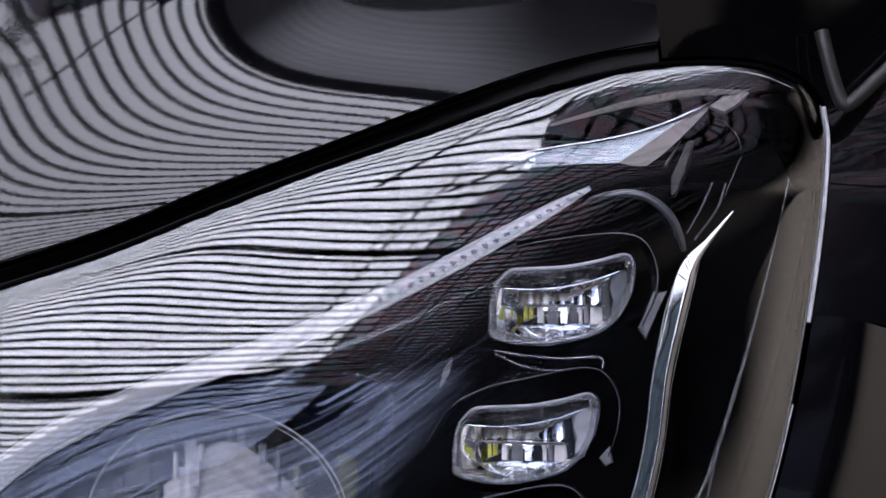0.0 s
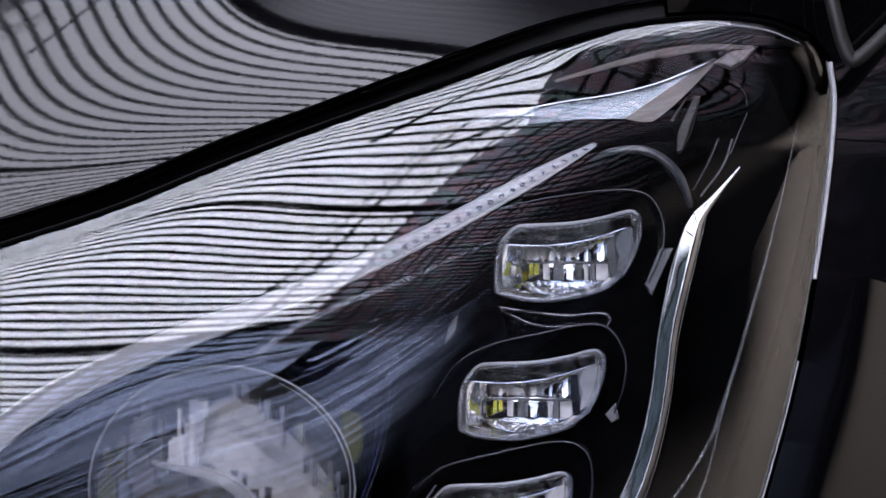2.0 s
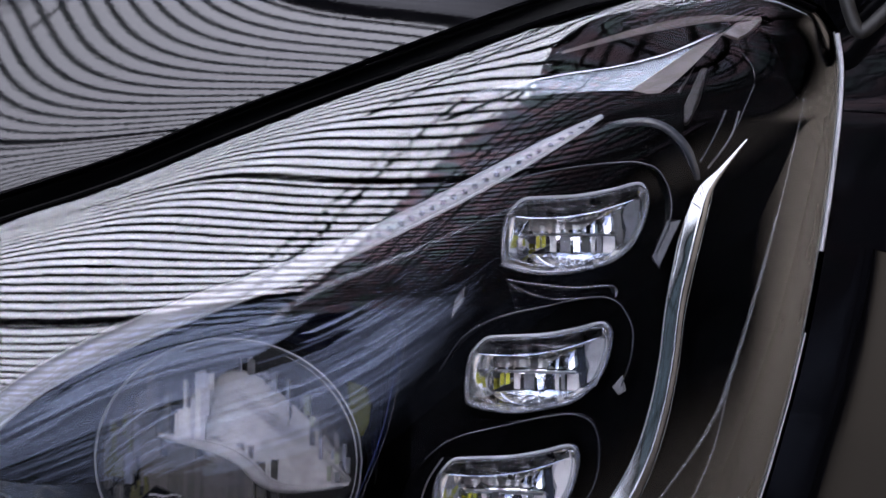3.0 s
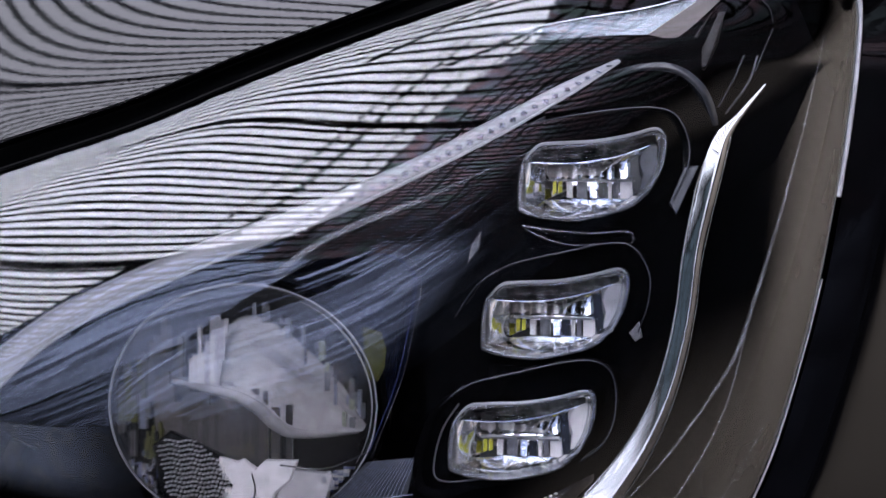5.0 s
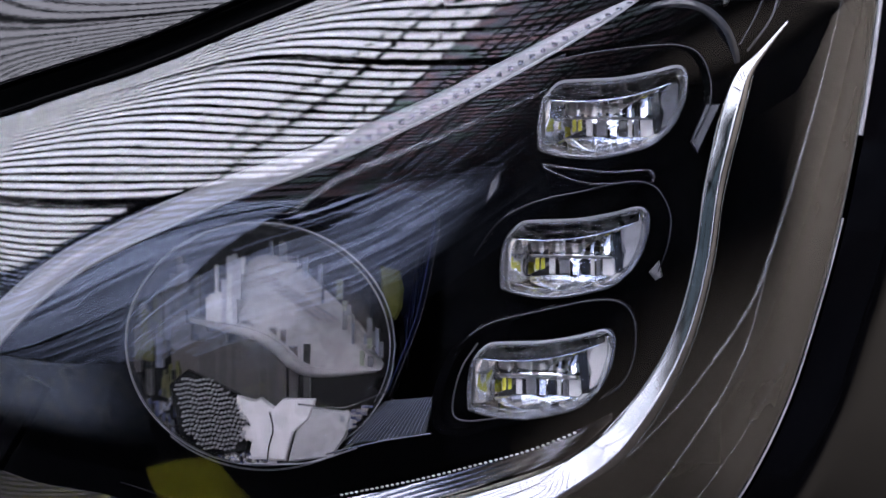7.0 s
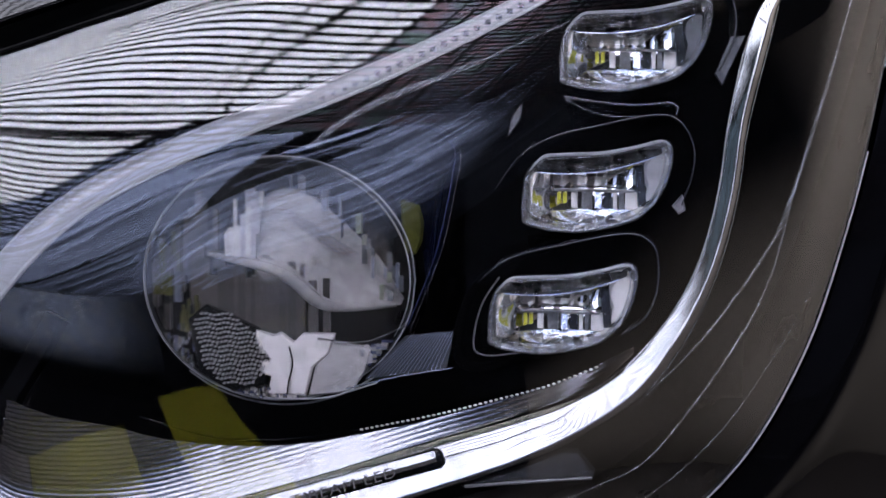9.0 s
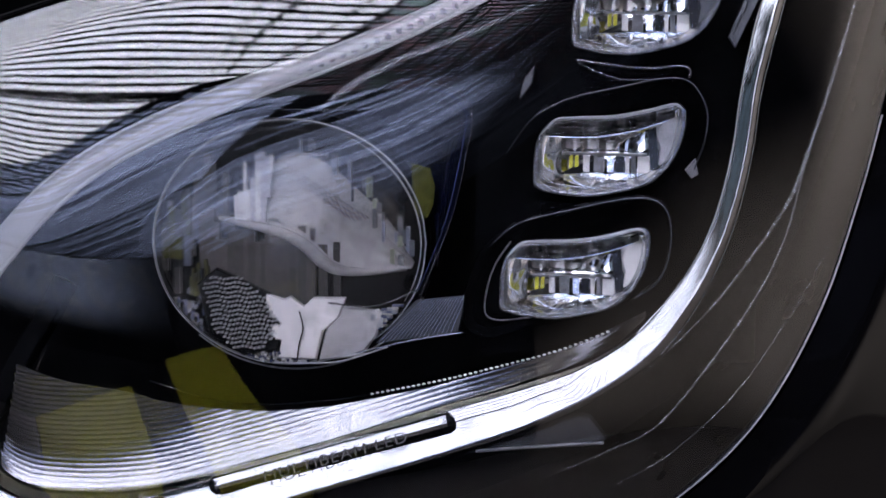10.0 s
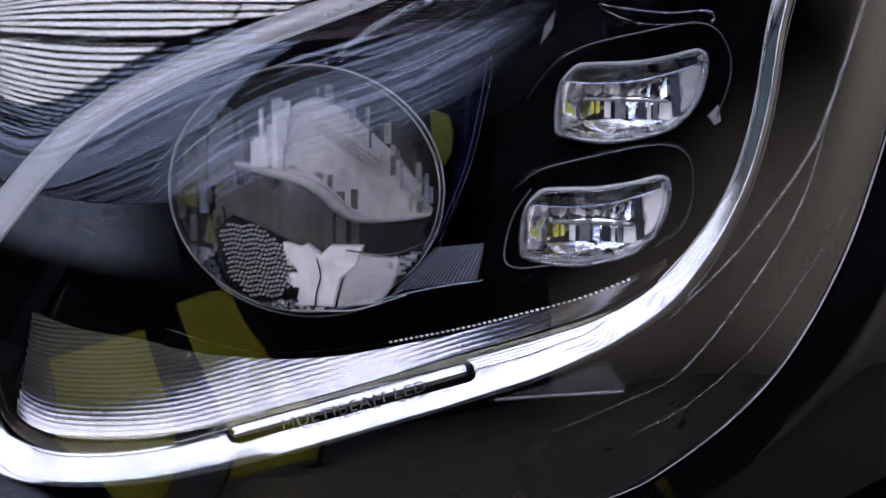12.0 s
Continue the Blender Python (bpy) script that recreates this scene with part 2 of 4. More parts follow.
    bmesh.ops.delete(bm, geom=loose, context="VERTS")
    return bm


def slab(outline, front, back_y, bevel=0.4, bm=None):
    """A plate of the outline (x, z) in mm, from y = front to back_y, its front edge bevelled."""
    bm = bm or bmesh.new()
    mid = np.mean(np.array(outline), axis=0)
    def ring(y, inset):
        made = []
        for x, z in outline:
            d = np.array((x, z)) - mid
            d = d * (1 - inset / max(np.linalg.norm(d), 1e-6))
            made.append(bm.verts.new(mm(mid[0] + d[0], y, mid[1] + d[1])))
        return made
    rings = [ring(front, bevel), ring(front + bevel, 0), ring(back_y, 0)]
    for a, b in zip(rings, rings[1:]):
        for i in range(len(outline)):
            j = (i + 1) % len(outline)
            bm.faces.new((a[i], a[j], b[j], b[i]))
    bm.faces.new(rings[0])
    bm.faces.new(rings[-1][::-1])
    return bm


def box(bm, x0, x1, y0, y1, z0, z1, slot=0):
    v = [bm.verts.new((x, y, z)) for x in (x0, x1) for y in (y0, y1) for z in (z0, z1)]
    for f in ((0, 1, 3, 2), (4, 6, 7, 5), (0, 4, 5, 1), (2, 3, 7, 6), (0, 2, 6, 4), (1, 5, 7, 3)):
        bm.faces.new([v[i] for i in f]).material_index = slot


def prism(bm, quad, z0, z1, slot=0):
    low, top = [[bm.verts.new((x, y, z)) for x, y in quad] for z in (z0, z1)]
    for f in [low[::-1], top] + [(low[i], low[(i + 1) % 4], top[(i + 1) % 4], top[i]) for i in range(4)]:
        bm.faces.new(f).material_index = slot


def poly(coefs, x, z):
    """A smooth form: coefs of x^i z^j, by degree, and its slopes, in mm."""
    u, w, k, y, yx, yz = x / 100, z / 100, 0, 0.0, 0.0, 0.0
    for n in range(1, 8):
        for i in range(n + 1):
            j = n - i
            c = coefs[k]
            y += c * u**i * w**j
            yx += c * i * u ** (i - 1) * w**j / 100 if i else 0
            yz += c * j * u**i * w ** (j - 1) / 100 if j else 0
            k += 1
    return y, yx, yz


def form(coefs, base, x, z, x0, x1, z0, z1):
    """The form inside the given bounds, carried on straight past them."""
    a, b = min(max(x, x0), x1), min(max(z, z0), z1)
    y, yx, yz = poly(coefs, a, b)
    return base + y + yx * (x - a) + yz * (z - b)


# ---- the hall ----
def hall():
    bm = bmesh.new()
    box(bm, -9, 4.8, -11, 9, -0.1, 0)
    tagged(part("floor", bm, FLOOR, None, smooth=False), "dark grey polished hall floor", "floor", kind="structure")
    for name, x0, x1, y0, y1, words in (
        ("wall_north", -9, 4.8, 9, 9.2, "dark painted hall wall"),
        ("wall_west", -9.2, -9, -11, 9, "dark painted hall side wall"),
        ("wall_east", 4.6, 4.8, -11, 9, "dark brown hall side wall"),
    ):
        bm = bmesh.new()
        box(bm, x0, x1, y0, y1, 0, CEILING_Z + 0.3)
        tagged(part(name, bm, WALL_DARK, None, smooth=False), words, "wall", kind="structure")
    # the wall behind the camera, with a long opening for an added glow pane
    bm = bmesh.new()
    panes = ((-6.0, 0.95, 1.5, 3.55),)
    edges = [-9] + [v for pane in panes for v in pane[:2]] + [4.8]
    for x0, x1 in zip(edges[::2], edges[1::2]):
        box(bm, x0, x1, -11.2, -11, 0, CEILING_Z + 0.3)
    for x0, x1, z0, z1 in panes:
        box(bm, x0, x1, -11.2, -11, 0, z0)
        box(bm, x0, x1, -11.2, -11, z1, CEILING_Z + 0.3)
    tagged(part("wall_south", bm, WALL_DARK, None, smooth=False), "dark painted hall wall with a long opening", "wall", kind="structure")
    for i, (x0, x1, z0, z1) in enumerate(panes):
        bm = bmesh.new()
        box(bm, x0, x1, -11.16, -11.14, z0, z1)
        tagged(part("window_%d" % (i + 1), bm, BAND_GLOW, None, smooth=False), "added dim bluish glow pane in the wall opening", "window", kind="structure")
    # the tan wall glows by itself in place of light falling on it
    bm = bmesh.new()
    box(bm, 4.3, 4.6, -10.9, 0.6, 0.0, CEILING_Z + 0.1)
    tagged(part("wall_panel", bm, TAN_WALL_GLOW, None, smooth=False), "long tan strip of side wall, its lighting put in as a glow", "wall panel", kind="structure")
    # unseen glowing sheet, added to extend the tan reflection
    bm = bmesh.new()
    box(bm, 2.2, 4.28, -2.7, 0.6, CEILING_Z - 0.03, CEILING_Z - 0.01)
    tagged(part("ceiling_panel", bm, TAN_TOP_GLOW, None, smooth=False), "added tan glow that carries the wall's reflection onto the ceiling", "ceiling panel", kind="structure")
    bm = bmesh.new()
    tints = random.Random(7)
    over = CEILING_Z + 0.04
    box(bm, -9, 4.8, -11, 9, CEILING_Z + 0.15, CEILING_Z + 0.3, 0)
    # the bright field, its outer edges slanting at the front and in towards the rear
    prism(bm, [(-1.75, -7.15), (0.74, -4.15), (0.74, -1.35), (-1.75, -1.35)], over, over + 0.01, 1)
    prism(bm, [(-1.75, -1.34), (0.73, -1.34), (0.78, -0.6), (0.66, 0.1), (0.3, 0.5), (-1.75, 0.5)], over, over + 0.01, 1)
    box(bm, -1.75, 0.24, 0.5, 0.89, over, over + 0.01, 1)
    box(bm, -2.6, -1.76, -4.5, -1.8, over, over + 0.01, 11)
    for k in range(9):
        for y0, y1 in ((-6.1, -4.6), (-4.5, -1.8), (-1.76, 1.0)):
            if k < 7 or y0 != -4.5:
                box(bm, -5.6 + 0.42 * k, -5.24 + 0.42 * k, y0, y1, over, over + 0.01, 5)
    # tinted panels beyond the edge, crossed by a lattice of thin dark bars
    prism(bm, [(0.75, -4.85), (2.6, -4.85), (2.6, -1.35), (0.745, -1.35)], over + 0.012, over + 0.02, 6)
    prism(bm, [(0.735, -1.34), (2.6, -1.34), (1.6, 0.3), (0.62, 0.2), (0.785, -0.6)], over + 0.012, over + 0.02, 2)
    x = 0.86
    while x < 2.4:
        w = tints.uniform(0.006, 0.012)
        box(bm, x - w, x + w, -4.2, 0.3, CEILING_Z + 0.003, CEILING_Z + 0.014, 0)
        x += tints.choice((0.07, 0.075, 0.08, 0.15))
    # dark beams across and along the hall
    for y, w, x0, x1 in ((BEAM_REAR, 0.05, -2.7, 2.6), (BEAM_FRONT, 0.042, -2.7, 0.42)):
        box(bm, x0, x1, y - w, y + w, CEILING_Z - 0.02, CEILING_Z + 0.001, 0)
    for x, w, lean in ((0.31, 0.011, 0.0), (0.55, 0.006, 0.03), (0.5, 0.003, 0.02), (0.66, 0.004, 0.03), (0.74, 0.006, 0.02)):
        y0, y1 = (-0.75, 0.87) if x < 0.4 else (-4.15, -0.5)
        prism(bm, [(x - w + lean, y0), (x + w + lean, y0), (x + w - lean, y1), (x - w - lean, y1)], CEILING_Z + 0.003, CEILING_Z + 0.014, 0)
    prism(bm, [(0.54, -0.9), (0.57, -0.9), (0.8, -0.2), (0.77, -0.2)], CEILING_Z + 0.003, CEILING_Z + 0.014, 0)
    # slats at an even pitch, closer and finer over the tinted panels
    k = -22
    while BEAM_FRONT + k * SLAT < 0.88:
        y = BEAM_FRONT + k * SLAT
        half = 0.025 if y > -1.3 else 0.021 if y > -3 else 0.018 if y > -4.4 else 0.015
        if y > -8.0:
            if y > -4.4:
                box(bm, 0.8, 2.6, y - 0.013, y + 0.013, CEILING_Z + 0.02, CEILING_Z + 0.035, 0)
            box(bm, -2.65, 0.79 if y > -4.4 else 1.3 + (y + 4.15) * 0.83, y - half, y + half, CEILING_Z + 0.02, CEILING_Z + 0.035, 0)
            if y > -4.6:
                box(bm, 0.88, 2.6, y + SLAT / 2 - 0.008, y + SLAT / 2 + 0.008, CEILING_Z + 0.02, CEILING_Z + 0.035, 0)
        k += 1
    # long thin added glow strips of uneven brightness towards the hall's front, in two directions
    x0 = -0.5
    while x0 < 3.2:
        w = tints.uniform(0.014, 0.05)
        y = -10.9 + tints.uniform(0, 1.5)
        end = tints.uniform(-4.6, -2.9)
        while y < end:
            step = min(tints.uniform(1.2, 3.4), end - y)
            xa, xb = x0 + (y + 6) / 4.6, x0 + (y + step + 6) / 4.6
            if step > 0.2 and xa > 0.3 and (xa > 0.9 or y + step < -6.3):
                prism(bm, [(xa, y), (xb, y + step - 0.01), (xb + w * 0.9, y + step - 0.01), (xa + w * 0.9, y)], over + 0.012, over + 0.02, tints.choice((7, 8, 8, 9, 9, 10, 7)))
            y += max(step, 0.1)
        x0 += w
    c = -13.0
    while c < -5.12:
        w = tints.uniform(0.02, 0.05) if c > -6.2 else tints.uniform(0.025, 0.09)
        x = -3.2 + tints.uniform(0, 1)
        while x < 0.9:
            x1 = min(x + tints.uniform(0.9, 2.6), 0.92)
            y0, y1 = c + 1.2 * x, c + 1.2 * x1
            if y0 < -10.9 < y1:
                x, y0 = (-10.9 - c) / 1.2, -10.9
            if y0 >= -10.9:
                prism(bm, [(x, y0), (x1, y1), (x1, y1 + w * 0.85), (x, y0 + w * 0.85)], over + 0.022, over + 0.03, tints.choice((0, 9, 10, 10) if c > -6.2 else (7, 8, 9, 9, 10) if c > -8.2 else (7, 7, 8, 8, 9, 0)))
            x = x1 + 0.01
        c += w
    # the dim rear part with thin bright slits
    box(bm, -1.7, 0.3, 1.1, 3.4, over, over + 0.01, 3)
    y = 1.2
    while y < 4.0:
        w = tints.uniform(0.006, 0.014)
        box(bm, -1.7, 0.3, y - w, y + w, CEILING_Z, CEILING_Z + 0.03, 4)
        y += SLAT * tints.uniform(0.4, 0.75)
    tagged(part("ceiling", bm, [SLAT_DARK, LIGHT, LATTICE_REAR, LIGHT_REAR, LIGHT_SLIT, SKYLIGHT, LATTICE, STREAK_A, STREAK_B, STREAK_C, STREAK_D, LIGHT_SIDE], None, smooth=False), "luminous hall ceiling crossed by dark slats and beams", "ceiling", kind="structure")


def banner(x0, x1, y, z0, z1, z2, mat, words):
    """A fabric panel between two poles on feet, its top edge from z1 up to z2."""
    stand = tagged(new("banner"), words, "banner", group="banners in the hall")
    bm = bmesh.new()
    near, far = [[bm.verts.new(p) for p in ((x0, d, z0), (x1, d, z0), (x1, d, z2), (x0, d, z1))] for d in (y, y - 0.01)]
    for f in [near, far[::-1]] + [(near[i], far[i], far[(i + 1) % 4], near[(i + 1) % 4]) for i in range(4)]:
        bm.faces.new(f)
    part("panel", bm, mat, stand, smooth=False)
    for x, top in ((x0 - 0.02, z1), (x1, z2)):
        bm = bmesh.new()
        box(bm, x, x + 0.02, y - 0.015, y + 0.005, 0, top)
        part("pole", bm, SLAT_DARK, stand, smooth=False)
        bm = bmesh.new()
        box(bm, x - 0.03, x + 0.05, y - 0.2, y + 0.2, 0, 0.02)
        part("foot", bm, SLAT_DARK, stand, smooth=False)


banner(0.24, 0.63, -5.0, 0.12, 1.18, 1.36, YELLOW, "olive yellow fabric banner on a thin stand")
banner(-1.45, -0.15, -5.0, 0.06, 0.44, 0.92, YELLOW, "wide olive yellow fabric banner on a stand")
hall()
car = tagged(new("car"), "glossy black car, front corner with hood and fender", "car")
car.matrix_world = CAR
headlight = tagged(new("headlight"), "clear car headlight with chrome trim and three square lenses", "headlight")
headlight.matrix_world = CAR

# ---- the headlight's outline ----
TOP = [(-200, 3), (-160, 19), (-126.4, 30.5), (-101.2, 39.3), (-76.3, 50.5), (-52.1, 61), (-21.5, 73.3), (3.4, 83.6), (23.7, 89.6), (38.2, 91.6), (50, 91.8), (61, 90.2), (70, 86.6), (75.2, 80)]
LOW = [(-200, -128), (-130, -135), (-60, -128), (-6.9, -108.5), (10.2, -98.8), (27.9, -83.7), (40.6, -67.3), (52.1, -44.4), (60.5, -18.2), (65.6, 1.5), (69.8, 22.6), (72.4, 38.2), (74.7, 55.2), (76, 70), (75.2, 80)]
COVER_FORM = [0.46, 31.04, 11.36, 3.16, 15.37, 16.91, -14.81, 6.5, -4.22, 10.82, -23.7, -2.63, -4.68, -17.3, -4.88, 3.4, -34.32, 18.84, -10.08, 3.32, -4.7, 10.46, -19.4, 21.32, 6.77, -6.46, 15.69, -4.59, 3.49, 16.08, -19.42, 21.24, -2.2, -2.01, 5.72]
HOOD_FORM = [34.63, -191.28, -97.19, 488.45, -127.5, 246.51, -501.22, 273.49, -4.72, -157.17, 235.74, -144.12, -40.84, -42.55, -22.38, -14.02, -36.5, 33.35, -3.28, -68.07, 71.6, -41.23, 28.43, -46.69, -46.96, 19.88, -35.37, -24.22, 14.9, 7.32, 44.29, 45.08, 2.02, 9.46, -6.32]


def smooth_step(a, low, high):
    a = min(max((a - low) / (high - low), 0.0), 1.0)
    return a * a * (3 - 2 * a)


def tip_sweep(x, z):
    """How far the cover sweeps back at its upper tip and rolls over along its outer rim, in mm."""
    tip = 2.2 * (math.tanh((x - 17) / 26) + 1) * smooth_step(z, 56, 82)
    rim = float(np.interp(z, RIM_Z, RIM_X))
    return tip + 0.0042 * max(0.0, x - rim + 17) ** 2 * smooth_step(z, -75, -25)


def cover_y(x, z):
    return form(COVER_FORM, -15, x, z, -165, 76, -112, 92) + tip_sweep(x, z)


def hood_y(x, z):
    return form(HOOD_FORM, -30, x, z, -165, 45, 25, 125)


TOP_LINE, LOW_LINE = spline(TOP, 241), spline(LOW, 241)
RIM_X, RIM_Z = [p[0] for p in LOW[3:]], [p[1] for p in LOW[3:]]


def cover():
    def place(u, v):
        a, b = LOW_LINE[round(u * 240)], TOP_LINE[round(u * 240)]
        x, z = a + (b - a) * v
        gap = (1 - v) * (b[1] - a[1])
        return Vector((x, cover_y(x, z) + 1.1 * math.exp(-max(gap, 0) / 3.2), z))
    part("cover", sheet(place, 240, 200), COVER, headlight, "clear curved plastic cover with ceiling reflections")
    def inner(u, v):
        p = place(u, v)
        a, b = LOW_LINE[round(u * 240)], TOP_LINE[round(u * 240)]
        gap = (1 - v) * (b[1] - a[1])
        p.y += 2.0 + 0.7 * math.exp(-max(gap, 0) / 8.0)
        return p
    part("cover_inside", sheet(inner, 240, 200), COVER_IN, headlight, "inner face of the clear cover")
    part("cover_flange", sheet(inner, 240, 400, keep=lambda u, v: (1 - v) * (TOP_LINE[round(u * 239)][1] - LOW_LINE[round(u * 239)][1]) < 17), FLANGE, headlight, "thick moulded upper edge of the cover")
    edge = [(x, cover_y(x, z) + 3, z) for x, z in TOP[:-1]]
    part("top_rim", sweep(edge, round_profile(1.0, 3.0), 120), BLACK, headlight, "black rim of the cover")
    # the highlight along the upper edge, built as a thin pale bar
    glint = [(26, 87.6, 0.3), (38, 89.6, 1), (50, 89.8, 1), (60, 88.2, 1), (68, 85, 0.5)]
    part("edge_glint", sweep([(x, cover_y(x, z) + 1.0, z, w * 0.28) for x, z, w in glint], round_profile(1, 1, 8), 60), LENS_RIM, headlight, "highlight put in as a pale line along the upper edge")
    edge = [(x, cover_y(x, z) + 2.5, z) for x, z in LOW]
    part("lower_rim", sweep(edge, round_profile(0.5, 2.5), 160), PIANO, headlight, "dark rim of the cover")
    edge = [(x + 0.7, cover_y(x, z) + 0.6, z) for x, z in LOW[2:10]]
    part("sealing_lip", sweep(edge, round_profile(0.24, 0.4), 120), SEAL, headlight, "thin light grey sealing lip")
    edge = [(x + 0.9, cover_y(x, z) + 0.6, z) for x, z in LOW[10:]]
    part("sealing_lip", sweep(edge, round_profile(0.6, 0.6), 60), SEAL, headlight, "thin light grey sealing lip")


cover()


def housing():
    def place(u, v):
        a, b = LOW_LINE[round(u * 240)], TOP_LINE[round(u * 240)]
        x, z = a + (b - a) * v
        rim = min(v, 1 - v, 1 - u)
        return Vector((x, cover_y(x, z) + 4 + (46 - cover_y(x, z)) * min(1, rim * 14), z))
    part("housing", sheet(place, 120, 60), BLACK, headlight, "matt black inner housing")


housing()


def facets(points, edge=0.02):
    """A closed profile whose facets stay flat: each corner doubled close to itself."""
    out = []
    n = len(points)
    for i, p in enumerate(points):
        a, b = np.array(points[i - 1]), np.array(points[(i + 1) % n])
        p = np.array(p)
        for q in (a, b):
            d = q - p
            out.append(tuple(p + d * min(0.4, edge / max(np.linalg.norm(d), 1e-9))))
    return out


def lines(points, size):
    return [(*p[:3], size) for p in points]


def chrome_trim():
    path = [(-174, -8, -66, 3.6), (-170, -11, -82, 4.6), (-165, -12, -95, 5.6), (-157, -12, -101, 5.4), (-146.4, -12, -102.8, 4.8), (-131.8, -12, -102.4, 4.6), (-117, -12, -100.2, 4.7), (-101.9, -12, -96.3, 5), (-87.4, -12, -92.2, 5.2), (-73.6, -10, -88.2, 5.3), (-45.7, -6, -79.8, 5.5), (-18, -2, -71.1, 4.9), (-4.8, 0, -65.6, 4.4), (7.7, 0, -57.1, 4.2), (16.2, 0, -47, 3.7), (22.2, 0, -37.2, 3.1), (27.4, 0, -24.8, 2.7), (31.3, 0, -9, 2.6), (33.7, 0, 8.8, 2.6), (36.4, 0, 20.9, 2.8), (39, 0, 31.2, 2.7), (41.3, 1, 37.6, 1.9), (45.4, 3, 43, 0.8), (51.9, 6, 51, 0.2)]
    shelf = np.array(facets([(-1, -1.2), (-1, -0.05), (-0.93, 0.04), (0.10, 0.33), (0.72, 0.50), (0.88, 0.48), (1, 0.28), (1, -1.2)], 0.03))
    crest = np.array(facets([(-1, -1.2), (-1, 0.0), (-0.93, 0.10), (-0.74, 0.12), (0.10, 0.36), (0.34, 0.44), (0.86, 0.14), (1, -1.2)], 0.03))
    def profile(sample):
        # a broad shelf along the foot, a crested bar up the side
        k = min(1, max(0, (sample[0] + 24) / 40)) if sample[2] > -82 else 0.0
        return (shelf * (1 - k) + crest * k).tolist()
    part("chrome_trim", sweep(path, profile, 300), CHROME, headlight, "polished chrome trim curving round the lamp")
    # thin silver lines, added as edge highlights along both sides of the upright part
    upright = [q for q in spline(path, 120) if q[0] > 8]
    for side in (-1, 1):
        line = []
        for k, q in enumerate(upright[:-4]):
            run = upright[k + 1][[0, 2]] - q[[0, 2]]
            across = np.array((run[1], -run[0])) / max(np.linalg.norm(run), 1e-9)
            line.append((q[0] + side * across[0] * q[3] * 0.97, q[1] - 0.25, q[2] + side * across[1] * q[3] * 0.97, 0.07 + 0.05 * q[3] * (side < 0)))
        part("trim_edge", sweep(line[::4], round_profile(1, 1, 8), 120), SILVER, headlight, "thin silver line for the bright reflection along the trim's edge")
    lip = [(-166, -4, -78, 1.5), (-161, -5, -90, 1.7), (-154, -5.5, -95.6, 1.7), (-146, -6.5, -97, 2.1), (-131.5, -6.5, -97.2, 2.1), (-117, -6.5, -95.4, 1.9), (-102, -6.5, -91.6, 1.6), (-73, -4.5, -82.8, 1.0), (-44.5, -3, -73.6, 0.9), (-23, 0, -67.6, 0.8), (-2.4, 2, -60.4, 0.7), (9, 3, -52, 0.6)]
    part("inner_lip", sweep(lip, facets([(-1, -2), (-1, 0.9), (1, -0.15), (1, -2)], 0.05), 160), DARK_CHROME, headlight, "narrow dark chrome lip inside the trim")


def badge():
    a, b = Vector((-98.4, -15.2, -91.4)), Vector((-41, -9.2, -75.2))
    run = (b - a).normalized()
    def capsule(start, end, rad, depth, front):
        bm = bmesh.new()
        up = run.cross(Vector((0, -1, 0))) * -1
        up.normalize()
        out = up.cross(run) * -1
        out = out if out.y < 0 else -out
        pts = []
        for k in range(13):
            w = math.pi / 2 + math.pi * k / 12
            pts.append(start + run * math.cos(w) * rad + up * math.sin(w) * rad)
        for k in range(13):
            w = -math.pi / 2 + math.pi * k / 12
            pts.append(end + run * math.cos(w) * rad + up * math.sin(w) * rad)
        mid = (start + end) / 2
        rings = []
        for lift, inset in ((depth, 0.0), (front + 0.35, 0.0), (front + 0.1, 0.2), (front, 0.55)):
            ring = []
            for p in pts:
                base = start if (p - mid).dot(run) < 0 else end
                ring.append(bm.verts.new((p + (base - p).normalized() * inset * (1 if (p - base).length > 0.01 else 0) + out * -lift) / 1000))
            rings.append(ring)
        n = len(pts)
        for r, q in zip(rings, rings[1:]):
            for i in range(n):
                bm.faces.new((r[i], r[(i + 1) % n], q[(i + 1) % n], q[i]))
        bm.faces.new(rings[-1])
        return bm
    plate = part("badge", capsule(a, b, 2.3, 3.0, 0.0), PIANO, headlight, "dark recessed badge bar")
    up = run.cross(Vector((0, 1, 0)))
    up = up if up.z > 0 else -up
    bar = [(*(a + (b - a) * k + up * 0.55 + Vector((0, -0.4, 0))), w) for k, w in ((0.0, 0.35), (0.012, 0.8), (0.03, 1), (0.5, 1), (0.97, 1), (0.988, 0.8), (1.0, 0.35))]
    part("bright_bar", sweep(bar, facets([(-1.6, -0.5), (-1.6, 0.1), (0.35, 0.9), (1.5, 0.3), (1.6, -0.5)], 0.12), 120), CHROME, plate, "rounded chrome bar")
    text = bpy.data.curves.new("lettering", "FONT")
    text.body, text.size, text.extrude, text.space_character = "MULTIBEAM LED", 0.0041, 0.00003, 1.12
    text.offset = -0.00005
    holder = bpy.data.objects.new("lettering", text)
    scene.collection.objects.link(holder)
    bpy.context.view_layer.update()
    mesh = bpy.data.meshes.new_from_object(holder.evaluated_get(bpy.context.evaluated_depsgraph_get()))
    bpy.data.objects.remove(holder)
    wide = max(v.co.x for v in mesh.vertices)
    start, end = Vector((-86, -15.2, -89.8)), Vector((-50.2, -11.5, -79.3))
    along = (end - start).normalized()
    outward = Vector((0, -1, 0))
    high = along.cross(outward)
    high = high if high.z > 0 else -high
    high = high.normalized() * math.cos(0.38) - outward * math.sin(0.38)
